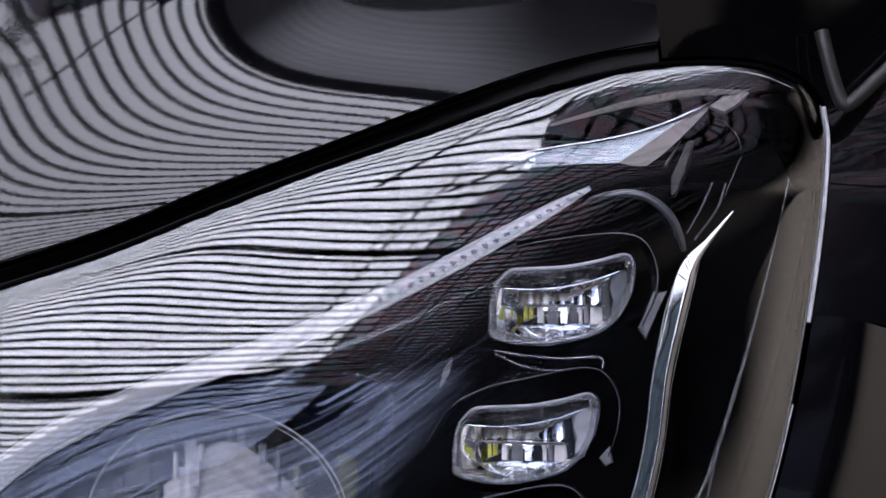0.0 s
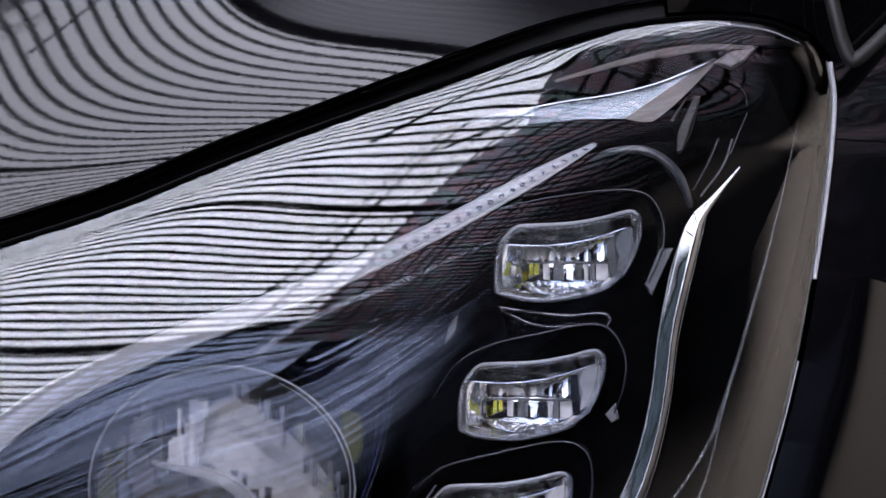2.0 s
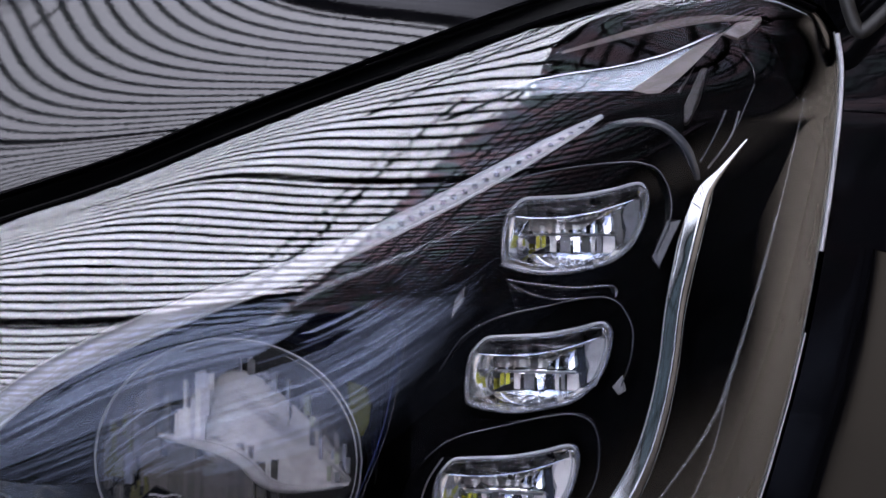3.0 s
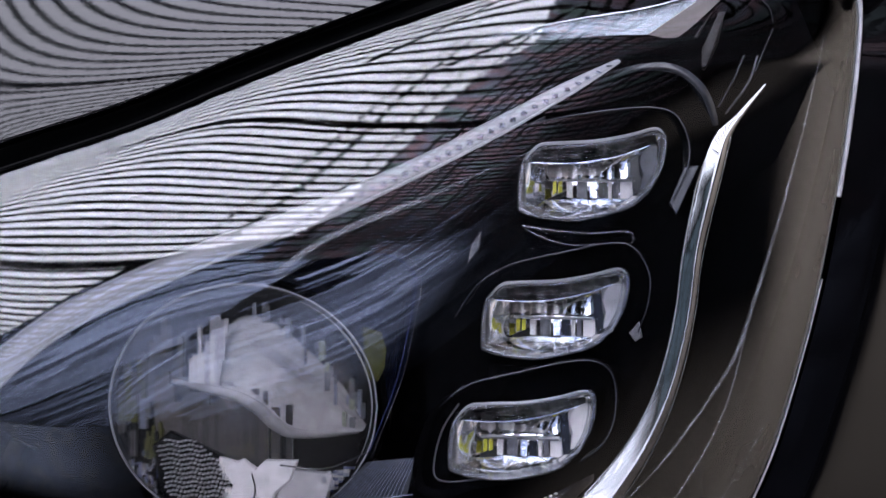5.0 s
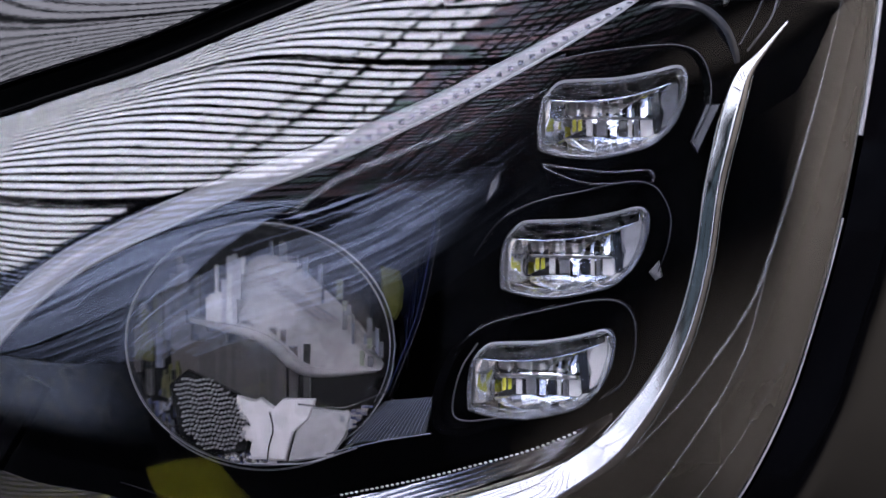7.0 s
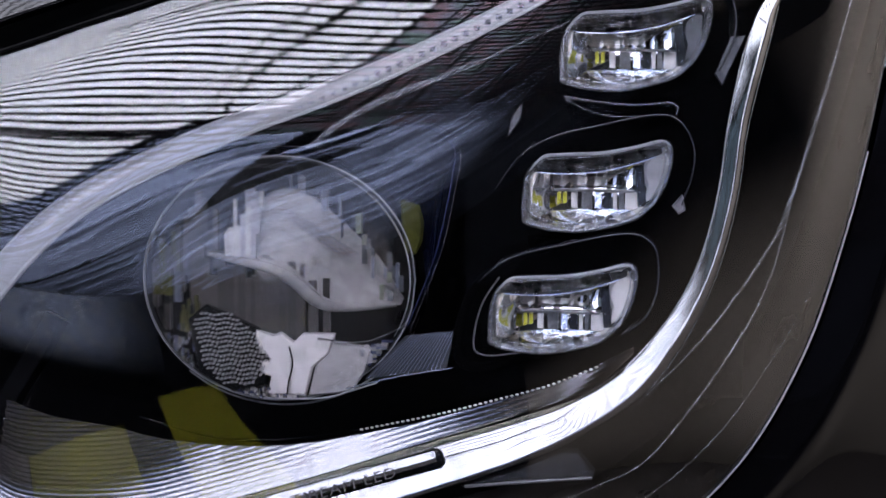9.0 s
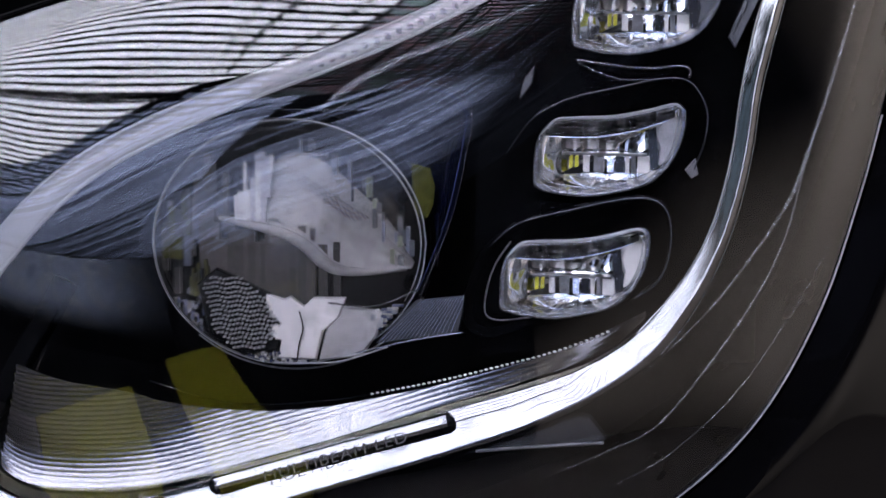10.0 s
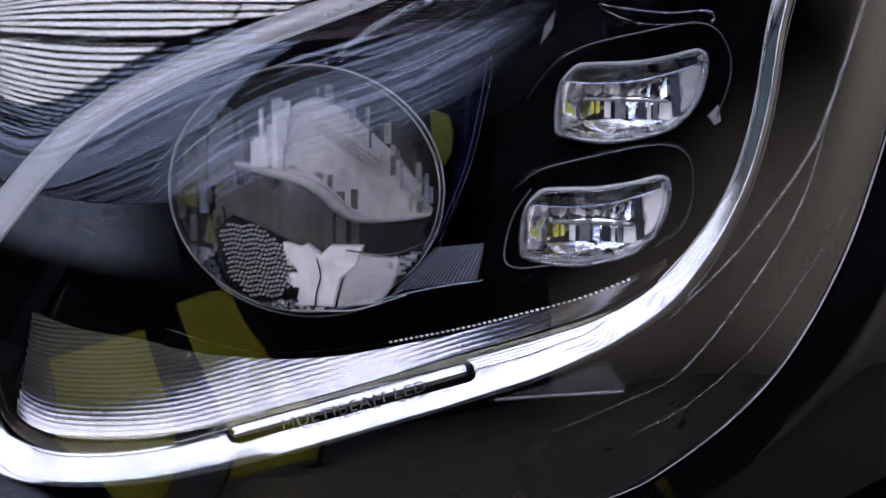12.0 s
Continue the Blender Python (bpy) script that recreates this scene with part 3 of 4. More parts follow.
    turn = Matrix((along, high.normalized(), along.cross(high).normalized())).transposed().to_4x4()
    size = (end - start).length / 1000 / wide
    mesh.transform(Matrix.Translation((start + outward * 1.75) / 1000) @ turn @ Matrix.Diagonal((size, 1.0, 1, 1)))
    mesh.materials.append(INK)
    ob = new("lettering", mesh)
    ob.parent = plate
    tagged(ob, "dark embossed lettering")


def curve_at(points):
    xs, zs = [p[0] for p in points], [p[1] for p in points]
    return lambda x: float(np.interp(x, xs, zs))


def ribbed_reflector():
    floor_line = curve_at([(q[0], q[1]) for q in spline([(-158.2, -88.7), (-155.2, -92), (-147.6, -94.8), (-132.5, -95.4), (-117.6, -94), (-102.7, -90.2), (-73.6, -81.6), (-45.1, -72.6), (-23.9, -66.8), (-2.8, -59.5), (8.3, -50.9)], 120)])
    top_line = curve_at([(q[0], q[1]) for q in spline([(-151.3, -61.6), (-140.5, -65.9), (-123.5, -69.3), (-115.3, -71.9), (-102.7, -73.9), (-87.4, -74.3), (-72.5, -72.8), (-57.8, -69.9), (-41.7, -66.3), (-27.2, -62.4), (-14.4, -58.7), (-3, -54.2), (8.3, -49)], 120)])
    count, steps, pitch = 26, 7, 1.33
    def flat(u, v):
        x = -158 + 166 * u
        return x, floor_line(x) + v * count * pitch
    def place(u, v):
        x, z = flat(u, v)
        tooth = (v * count) % 1.0
        rise = v * count * pitch
        bend = 0.0085 + 0.017 * min(1, max(0, (-98 - x) / 40))
        last = 0.05 + 0.18 * min(1, max(0, (-96 - x) / 30))
        turn = (0.30 + last) / (2 * bend)
        bowl = (0.30 - 0.34 * min(1, max(0, (x + 62) / 45))) * min(rise, turn) - bend * min(rise, turn) ** 2 - last * max(0, rise - turn)
        return Vector((x, -5.5 + bowl - 0.065 * math.sin(math.pi * tooth) + 0.0024 * max(0, x + 80) ** 2 - 0.0010 * max(0, -100 - x) ** 2, z))
    def keep(u, v):
        x, z = flat(u, v)
        return z < top_line(x) and x > -158.5 + (z + 88.7) * 0.27
    part("ribbed_reflector", sheet(place, 260, count * steps, keep=keep), RIBBED, headlight, "silver reflector with fine concentric ribs")
    rim = [(x, 5.5 if x > -110 else 9, top_line(x)) for x in (-123, -112, -100, -87, -72, -57, -42, -27, -14, -3, 8)]
    bm = bmesh.new()
    for k in range(46):
        x = -62 + k * 1.35
        bmesh.ops.create_icosphere(bm, subdivisions=1, radius=0.00042, matrix=Matrix.Translation(mm(x, 4.2, top_line(x) + 0.1)) @ Matrix.Diagonal((1.25, 1, 0.75, 1)))
    part("edge_beads", bm, WHITE, headlight, "row of small bright beads along the reflector")
    part("reflector_edge", sweep(rim, round_profile(0.25, 0.3), 100), PIANO, headlight)
    frame_left = [(-168, -4, -90, 1), (-162.5, -2, -77, 1), (-156, 0, -64, 1), (-149, 2, -52, 1), (-144, 4, -42, 1)]
    part("side_frame", sweep(frame_left, facets([(-3, -4), (-3, 0.6), (2.2, 0.2), (3, -4)], 0.3), 50), BLACK, headlight, "grained black side frame")
    bm = bmesh.new()
    for q in spline([(-158, -3, -85), (-154, -1, -73), (-148, 2, -58)], 34):
        bmesh.ops.create_icosphere(bm, subdivisions=1, radius=0.00022, matrix=Matrix.Translation(Vector(q) / 1000))
    part("bead_line", bm, SILVER, headlight, "row of tiny bright beads")


def projector():
    cx, cz = -85, -32
    def dome(u, v):
        a, r = 2 * math.pi * u, math.sin(v * math.pi / 2)
        return Vector((cx + 36.4 * r * math.cos(a), 12 - 20 * math.cos(v * math.pi / 2), cz + 32.2 * r * math.sin(a)))
    lens = part("projector_lens", sheet(dome, 96, 40), DOME, headlight, "large round clear projector lens")
    circle = np.linspace(0, 2 * math.pi, 24, endpoint=False)
    ring = [(cx + 36.4 * math.cos(a), 10, cz + 32.2 * math.sin(a)) for a in circle]
    part("lens_edge", sweep(ring, round_profile(0.28, 1.2), 120, closed=True), LENS_RIM, lens, "clear polished lens edge")
    ring = [(cx + 37.4 * math.cos(a), 16, cz + 0.3 + 33.2 * math.sin(a)) for a in circle]
    part("lens_holder", sweep(ring, facets([(-0.8, -8), (-0.8, 0.5), (1.0, 0.2), (1.0, -8)], 0.1), 120, closed=True), BLACK, lens, "black lens holder")
    # a highlight on the lens edge, built as a thin hazy bar
    glint = [(cx + 35.2 * math.cos(a), 8.6, cz + 31.0 * math.sin(a), 0.4 + 0.8 * math.sin(k * math.pi / 14)) for k, a in enumerate(np.linspace(-0.5, 1.1, 15))]
    part("rim_glint", sweep([(x, y, z, w * 0.22) for x, y, z, w in glint], round_profile(1, 1, 6), 60), LENS_RIM, lens, "highlight put in as a pale line inside the lens edge")
    under = [(cx + 38.5 * math.cos(a), 14, cz + 34.2 * math.sin(a)) for a in np.linspace(-2.3, -0.6, 12)]
    part("lower_ring", sweep(under, round_profile(0.25, 0.25), 60), GREY, lens)
    # the chamber behind the lens
    def bowl(u, v):
        a = 2 * math.pi * u
        r = 0.05 + 0.95 * v
        return Vector((cx + 35.5 * r * math.cos(a), 14 + 22 * (1 - v**3), cz + 31.4 * r * math.sin(a)))
    part("chamber", sheet(bowl, 64, 16), BLACK, lens, "black chamber behind the lens")
    rng = random.Random(4)

    def inside(x, z, outline):
        hit = False
        for (xa, za), (xb, zb) in zip(outline, outline[1:] + outline[:1]):
            if (za > z) != (zb > z) and x < xa + (z - za) / (zb - za) * (xb - xa):
                hit = not hit
        return hit

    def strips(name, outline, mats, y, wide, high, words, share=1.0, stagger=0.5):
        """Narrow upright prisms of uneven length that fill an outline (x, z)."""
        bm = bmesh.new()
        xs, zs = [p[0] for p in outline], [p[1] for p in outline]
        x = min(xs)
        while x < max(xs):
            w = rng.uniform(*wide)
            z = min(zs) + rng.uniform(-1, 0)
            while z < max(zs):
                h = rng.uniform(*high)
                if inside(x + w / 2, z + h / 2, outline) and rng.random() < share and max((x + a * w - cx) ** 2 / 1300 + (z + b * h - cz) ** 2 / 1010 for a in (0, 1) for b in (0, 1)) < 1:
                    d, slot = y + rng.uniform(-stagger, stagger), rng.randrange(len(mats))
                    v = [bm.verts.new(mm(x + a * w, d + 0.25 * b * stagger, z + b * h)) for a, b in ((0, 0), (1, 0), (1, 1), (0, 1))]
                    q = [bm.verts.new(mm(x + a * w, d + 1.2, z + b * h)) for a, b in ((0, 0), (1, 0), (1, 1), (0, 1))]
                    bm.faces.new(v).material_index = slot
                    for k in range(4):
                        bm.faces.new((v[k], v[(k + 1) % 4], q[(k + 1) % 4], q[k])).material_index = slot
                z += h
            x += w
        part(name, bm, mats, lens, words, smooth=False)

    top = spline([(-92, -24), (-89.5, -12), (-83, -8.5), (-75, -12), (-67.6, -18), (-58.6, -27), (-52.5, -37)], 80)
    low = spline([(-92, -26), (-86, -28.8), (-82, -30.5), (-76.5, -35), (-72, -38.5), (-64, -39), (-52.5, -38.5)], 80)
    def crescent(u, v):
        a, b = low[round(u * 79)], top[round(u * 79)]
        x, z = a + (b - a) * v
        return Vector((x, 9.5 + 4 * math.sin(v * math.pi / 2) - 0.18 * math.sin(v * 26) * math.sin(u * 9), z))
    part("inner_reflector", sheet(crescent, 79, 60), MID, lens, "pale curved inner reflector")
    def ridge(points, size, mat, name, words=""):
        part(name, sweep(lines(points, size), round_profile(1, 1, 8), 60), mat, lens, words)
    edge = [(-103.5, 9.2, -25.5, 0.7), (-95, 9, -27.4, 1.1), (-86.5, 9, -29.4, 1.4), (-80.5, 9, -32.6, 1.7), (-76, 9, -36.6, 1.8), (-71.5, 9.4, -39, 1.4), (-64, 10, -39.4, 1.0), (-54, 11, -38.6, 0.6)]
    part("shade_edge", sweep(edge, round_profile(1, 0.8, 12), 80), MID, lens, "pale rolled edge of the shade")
    # fine dark waves across the upper right of the reflector
    for row in range(13):
        wave = []
        for k in range(34):
            u = k / 33
            wave.append((-86 + 23 * u + 0.35 * row * u, 7.6, -10.8 - 14.5 * u - 0.62 * row * (0.4 + 0.6 * u) + 0.42 * (k % 2)))
        cut = 2 + (row * 5) % 7
        part("wave_line", sweep(wave[cut : 34 - row], round_profile(0.085, 0.08, 6), 120), [GREY, BROWN, BLUE_GREY, AMBER][row % 4], lens)
    # prism colours imitate the blocky reflections inside the lens
    strips("stepped_prisms", [(-99, -25), (-98.5, -18), (-95, -14), (-92, -10), (-87, -8), (-89, -13), (-91.5, -19), (-91, -26)], [PALE, PALE, PALE_BLUE], 8.6, (0.7, 1.5), (4, 12), "pale stepped prisms with reflections put into their colours", stagger=0.15)
    strips("side_prisms", [(-82, -6), (-72, -8.5), (-62, -16), (-54, -27), (-51.5, -36), (-58, -37), (-61, -28), (-68, -19), (-76, -12), (-84, -9)], [ARCH, BLUE_GREY, GREEN_GREY, ARCH], 10.5, (0.5, 1.6), (2, 6), "narrow upright side prisms with reflections put into their colours", 0.35, 0.2)
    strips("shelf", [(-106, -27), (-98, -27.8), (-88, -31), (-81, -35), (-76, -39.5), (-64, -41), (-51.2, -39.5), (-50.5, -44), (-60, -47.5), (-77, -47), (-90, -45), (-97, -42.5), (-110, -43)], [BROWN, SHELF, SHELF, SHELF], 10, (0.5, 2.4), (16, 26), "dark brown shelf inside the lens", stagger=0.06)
    strips("dark_prisms", [(-119, -30), (-112, -18), (-104, -12), (-101, -18), (-101, -27), (-110, -36), (-116, -45), (-119.5, -40)], [BLACK, ARCH, BLUE_GREY, BROWN], 11, (0.9, 2.2), (4, 12), "dark upright prisms with reflections put into their colours", 0.9, 0.1)
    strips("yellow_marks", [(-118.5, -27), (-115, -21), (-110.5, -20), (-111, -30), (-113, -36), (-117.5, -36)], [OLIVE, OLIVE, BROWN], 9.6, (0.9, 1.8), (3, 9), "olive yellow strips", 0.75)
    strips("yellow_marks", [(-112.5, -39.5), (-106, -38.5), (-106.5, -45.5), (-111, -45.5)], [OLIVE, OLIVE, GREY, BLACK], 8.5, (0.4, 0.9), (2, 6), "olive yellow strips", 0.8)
    # the grid of cells and the blocks beside it
    bm = bmesh.new()
    for i in range(22):
        for j in range(16):
            x, z = -108.5 + i * 1.12 + 0.5 * (j % 2) + j * 0.12, -41.5 - j * 1.2 - 0.25 * math.sin(i * 1.3)
            if inside(x, z, [(-107.5, -43), (-104, -39.5), (-97, -41), (-91, -46.5), (-87.5, -52), (-88.5, -57), (-93, -60.5), (-99, -61), (-105, -55)]):
                box(bm, x / 1000, (x + 0.6) / 1000, 0.006, 0.0075, z / 1000, (z + 0.42) / 1000)
    part("light_cells", bm, PALE, lens, "grid of small grey light cells", smooth=False)
    part("cell_plate", slab([(-109, -43), (-104, -38.8), (-90, -45), (-87, -52), (-88, -60), (-97, -62), (-106, -56.5)], 7.6, 10), BLACK, lens)
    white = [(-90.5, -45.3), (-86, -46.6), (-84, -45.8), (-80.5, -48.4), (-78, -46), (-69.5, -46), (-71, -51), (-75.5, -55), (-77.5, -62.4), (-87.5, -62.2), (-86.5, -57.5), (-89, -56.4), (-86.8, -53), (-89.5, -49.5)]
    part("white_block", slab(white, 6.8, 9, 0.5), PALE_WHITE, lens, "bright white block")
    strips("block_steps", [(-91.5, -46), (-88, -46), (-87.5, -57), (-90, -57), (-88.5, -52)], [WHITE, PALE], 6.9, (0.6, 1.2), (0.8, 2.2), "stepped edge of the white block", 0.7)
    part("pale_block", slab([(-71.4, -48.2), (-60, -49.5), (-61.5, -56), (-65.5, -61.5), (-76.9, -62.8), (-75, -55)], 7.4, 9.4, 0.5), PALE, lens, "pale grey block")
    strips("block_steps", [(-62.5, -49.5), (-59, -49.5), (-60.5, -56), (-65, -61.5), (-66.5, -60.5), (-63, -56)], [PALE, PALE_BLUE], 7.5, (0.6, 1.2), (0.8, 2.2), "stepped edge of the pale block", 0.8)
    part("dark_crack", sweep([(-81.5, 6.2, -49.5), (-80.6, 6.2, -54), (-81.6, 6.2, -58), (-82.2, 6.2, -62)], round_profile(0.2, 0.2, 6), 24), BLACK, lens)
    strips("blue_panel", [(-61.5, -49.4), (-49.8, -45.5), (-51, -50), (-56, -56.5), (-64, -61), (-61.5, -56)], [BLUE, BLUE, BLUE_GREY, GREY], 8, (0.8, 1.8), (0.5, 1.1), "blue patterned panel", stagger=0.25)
    # glints of reflected light, laid as small strips of coloured plastic
    strips("left_glints", [(-116, -46), (-108.5, -44), (-106, -56), (-99, -62), (-108, -59.5)], [BLUE_GREY, ARCH, BLUE, BROWN], 8.5, (0.4, 1.2), (0.6, 2.4), "small bluish glints put in as coloured strips", 0.5)
    strips("foot_glints", [(-97, -61.6), (-88, -60.5), (-80, -62.4), (-72, -62.6), (-76, -64.2), (-90, -64.2)], [PALE, BLUE, GREY, BROWN], 7, (0.4, 1.2), (0.4, 1.0), "small bright glints put in as coloured strips", 0.85)
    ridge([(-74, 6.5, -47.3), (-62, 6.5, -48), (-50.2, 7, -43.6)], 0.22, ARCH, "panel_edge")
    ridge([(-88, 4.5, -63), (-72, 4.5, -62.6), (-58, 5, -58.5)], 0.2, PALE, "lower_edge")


def inner_bezel():
    rim = spline([(-75.8, 4, 0.3), (-62.4, 4, 6.9), (-47.5, 3, 9.6), (-38, 3, 6.5), (-35.8, 3, 2), (-37.2, 3, -7.7), (-40.9, 4, -23.7), (-46.7, 5, -38.4), (-49.5, 6, -45)], 61)
    def place(u, v):
        r = rim[round(u * 60)]
        a = math.radians(92 - u * 118)
        inner = np.array((-85 + 38.5 * math.cos(a), 14, -32 + 34.3 * math.sin(a)))
        p = inner + (r - inner) * v
        p[1] += 3 * math.sin(v * math.pi)
        return Vector(p)
    plate = part("inner_bezel", sheet(place, 60, 16), BEZEL, headlight, "glossy blue-black bezel beside the projector")
    part("bezel_rim", sweep([tuple(r) for r in rim[::5]], round_profile(0.16, 0.4), 100), GUIDE_FAINT, plate, "thin pale bezel rim")
    part("bezel_line", sweep([(r[0] - 1.6, r[1] + 0.3, r[2] - 1.0) for r in rim[18::5]], round_profile(0.2, 0.3), 80), BLUE, plate)
    # a yellow glint on the bezel, put in as an olive slab
    part("yellow_tint", slab([(-52.5, -11), (-47.5, -12.5), (-46.3, -17), (-46.8, -22), (-48.5, -25.5), (-51.2, -25), (-52.2, -18)], 9.5, 10.2, 0.8), OLIVE, plate, "olive yellow glint put in as a coloured patch")
    def fan(u, v):
        a = np.array((-61.5 + 22 * u, 6 - 3 * u, -57.8 + 4 * u))
        b = np.array((-50.5 + 13 * u, 5 - 2 * u, -46 + 1.6 * u))
        p = a + (b - a) * v
        p[1] -= 0.1 * math.sin(u * 3)
        return Vector(p)
    fillet = part("fluted_fillet", sheet(fan, 40, 8), ARCH, headlight, "dark fillet with fine pale fluting")
    for k in range(17):
        ridge = []
        for step in range(7):
            u, v = 0.04 + 0.055 * k + 0.10 * (step / 6) ** 1.6, step / 6
            if u <= 1:
                q = fan(u, v)
                ridge.append((q.x, q.y - 0.15, q.z))
        if len(ridge) > 2:
            part("flute", sweep(ridge, round_profile(0.13, 0.16, 6), 16), FLUTED, fillet)
    part("fillet_edge", sweep([(-66, 4, -60), (-52, 3, -56.4), (-38, 2, -53.8)], round_profile(0.25, 0.4), 30), SILVER, headlight)


MODULE = [(-10, 19.4), (-9.9, 26.1), (-8.6, 31.8), (-5.1, 35.3), (-0.8, 35.9), (9.2, 36.3), (17.6, 37.7), (24.2, 39.3), (26.4, 38.1), (26.4, 33.6), (24.7, 28), (21.9, 23.7), (17.7, 20.2), (10.6, 18.1), (3.5, 17), (-3.6, 17.5), (-7.9, 18.5)]


def led_module(dx, dz, wing_mat, wing_words):
    rim = [(q[0], q[1]) for q in spline(MODULE + [MODULE[0]], 73)][:-1]
    mid = np.array((8.0, 27.5))
    ring = [(x + dx, -1.0, z + dz) for x, z in MODULE]
    unit = part("led_module", sweep(ring, facets([(-0.55, -4), (-0.55, 0.3), (0, 0.8), (0.75, 0.2), (0.9, -4)], 0.12), 110, closed=True), CLEAR_RIM, headlight, "square clear light module with thick lens rim")
    # a second, finer lip inside the rim, a highlight built as a pale bar along the top edge and the thick clear foot of
    # the lens
    def inset(share, sink, size):
        pts = [mid + (np.array(p) - mid) * share for p in MODULE]
        return [(x + dx, sink, z + dz, size) for x, z in pts]
    part("inner_lip", sweep(inset(0.93, -0.6, 0.22), round_profile(1, 1.4, 8), 110, closed=True), CLEAR_RIM, unit, "thin bright inner lip of the lens")
    upper = [(x + dx, -2.0, z + dz + 0.25, w) for (x, z), w in zip(MODULE[2:9], (0.1, 0.35, 0.4, 0.42, 0.4, 0.35, 0.1))]
    part("rim_highlight", sweep(upper, round_profile(1, 0.7, 8), 60), LENS_RIM, unit, "highlight put in as a pale line on the rim's upper edge")
    for share, sink in ((0.86, -0.2), (0.98, -1.9)):
        foot = [(mid[0] + (x - mid[0]) * share + dx, sink, mid[1] + (z - mid[1]) * (share if share > 0.9 else 0.84) + dz, w) for (x, z), w in zip(MODULE[11:] + MODULE[:1], (0.1, 0.26, 0.32, 0.34, 0.32, 0.24, 0.1))]
        part("foot_line", sweep(foot, round_profile(1, 1, 8), 60), CLEAR_RIM, unit, "clear moulded line along the foot of the lens")
    def shell(u, v, depth):
        x, z = mid + (np.array(rim[round(u * 72) % 72]) - mid) * v * 0.98
        return Vector((x + dx, depth(v, x, z), z + dz))
    part("front_lens", sheet(lambda u, v: shell(u, 0.02 + 0.98 * v, lambda r, x, z: -1.0 - 1.6 * (1 - r**4)), 72, 14), GLASS, unit, "clear domed front lens")
    def bowl(r, x, z):
        deep = 9.5 * (1 - r**3)
        step = 0.8 * abs(math.sin(x * 0.62)) if z > 27.4 else 0.5 * abs(math.sin(x * 0.45 + 1))
        tilt = (z - 27.4) * (0.22 if z < 27.4 else -0.05)
        return 1.2 + deep + (step + tilt) * min(1, deep / 4)
    part("reflector", sheet(lambda u, v: shell(u, 0.02 + 0.98 * v, bowl), 72, 26), MIRROR, unit, "faceted mirror reflector")
    def block(name, x0, x1, y0, y1, z0, z1, mat, words="", skew=0.0):
        out = [(x0 + dx, z0 + dz), (x1 + dx, z0 + skew + dz), (x1 + dx, z1 + skew + dz), (x0 + dx, z1 + dz)]
        part(name, slab(out, y0, y1, 0.12), mat, unit, words, smooth=False)
    block("divider", -2.6, 17.4, 2.6, 8, 26.8, 27.4, GREY, "pale horizontal divider", -0.4)
    bm = bmesh.new()
    for k in range(30):
        x = -2.0 + k * 0.72
        bmesh.ops.create_icosphere(bm, subdivisions=1, radius=0.0002, matrix=Matrix.Translation(mm(x + dx, 1.9, 27.1 - k * 0.014 + dz)))
    part("bead_row", bm, GREY, unit, "row of tiny beads")
    # white, grey and black facets stand for bright and dark mirror reflections
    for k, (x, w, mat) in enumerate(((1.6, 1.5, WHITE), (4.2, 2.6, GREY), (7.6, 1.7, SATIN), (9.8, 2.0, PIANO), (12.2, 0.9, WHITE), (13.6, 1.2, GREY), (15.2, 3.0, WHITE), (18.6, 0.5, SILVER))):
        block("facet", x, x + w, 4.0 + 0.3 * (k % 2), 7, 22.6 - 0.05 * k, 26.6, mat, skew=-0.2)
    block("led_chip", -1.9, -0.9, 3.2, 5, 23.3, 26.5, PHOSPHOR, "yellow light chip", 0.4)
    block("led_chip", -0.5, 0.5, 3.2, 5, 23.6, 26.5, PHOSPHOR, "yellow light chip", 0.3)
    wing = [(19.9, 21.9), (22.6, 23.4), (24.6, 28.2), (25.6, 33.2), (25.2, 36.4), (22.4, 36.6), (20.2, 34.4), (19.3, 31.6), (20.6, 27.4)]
    # the mirror's reflection is put in as a plain colour, one per module
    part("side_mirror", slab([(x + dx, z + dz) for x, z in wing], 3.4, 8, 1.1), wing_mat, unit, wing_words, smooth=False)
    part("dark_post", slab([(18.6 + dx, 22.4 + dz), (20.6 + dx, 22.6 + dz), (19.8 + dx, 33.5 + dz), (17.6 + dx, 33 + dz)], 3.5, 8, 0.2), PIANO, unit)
    def left(u, v):
        x = -8.6 + 4.6 * u
        z = 20.4 + (10.8 + 1.2 * u) * v
        wave = 0.8 * math.sin(v * 6.5 + u * 2.5 + dz) * u + 0.35 * math.sin(u * 9 - v * 5) * v
        return Vector((x + dx, 1.2 + 5.5 * u + wave, z + dz))
    part("side_mirror", sheet(left, 14, 30), FROST, unit, "bright curved side mirror")
    def visor(u, v):
        x = -7.6 + 32 * u
        top = float(np.interp(x, [-8, -5, 9, 17.6, 24.5], [31.5, 34.6, 35.4, 36.8, 38.2]))
        low = 31.6 - 0.9 * math.sin(math.pi * u) + 4.6 * u**2.2
        return Vector((x + dx, 0.4 + 2.8 * (1 - v), min(low, top) + (top - min(low, top)) * v + dz))
    part("visor", sheet(visor, 40, 6), VISOR, unit, "smoky curved upper visor")
    edge = [(-7.6 + 32 * u + dx, 2.9, 31.6 - 0.9 * math.sin(math.pi * u) + 4.6 * u**2.2 + dz) for u in np.linspace(0.02, 0.95, 12)]
    part("visor_edge", sweep(edge, round_profile(0.2, 0.3), 50), SATIN, unit)
    arc = [(8 + 9.5 * math.cos(a) + dx, 3.0, 22.2 + 4.0 * math.sin(a) + dz) for a in np.linspace(math.pi * 1.05, math.pi * 1.95, 12)]
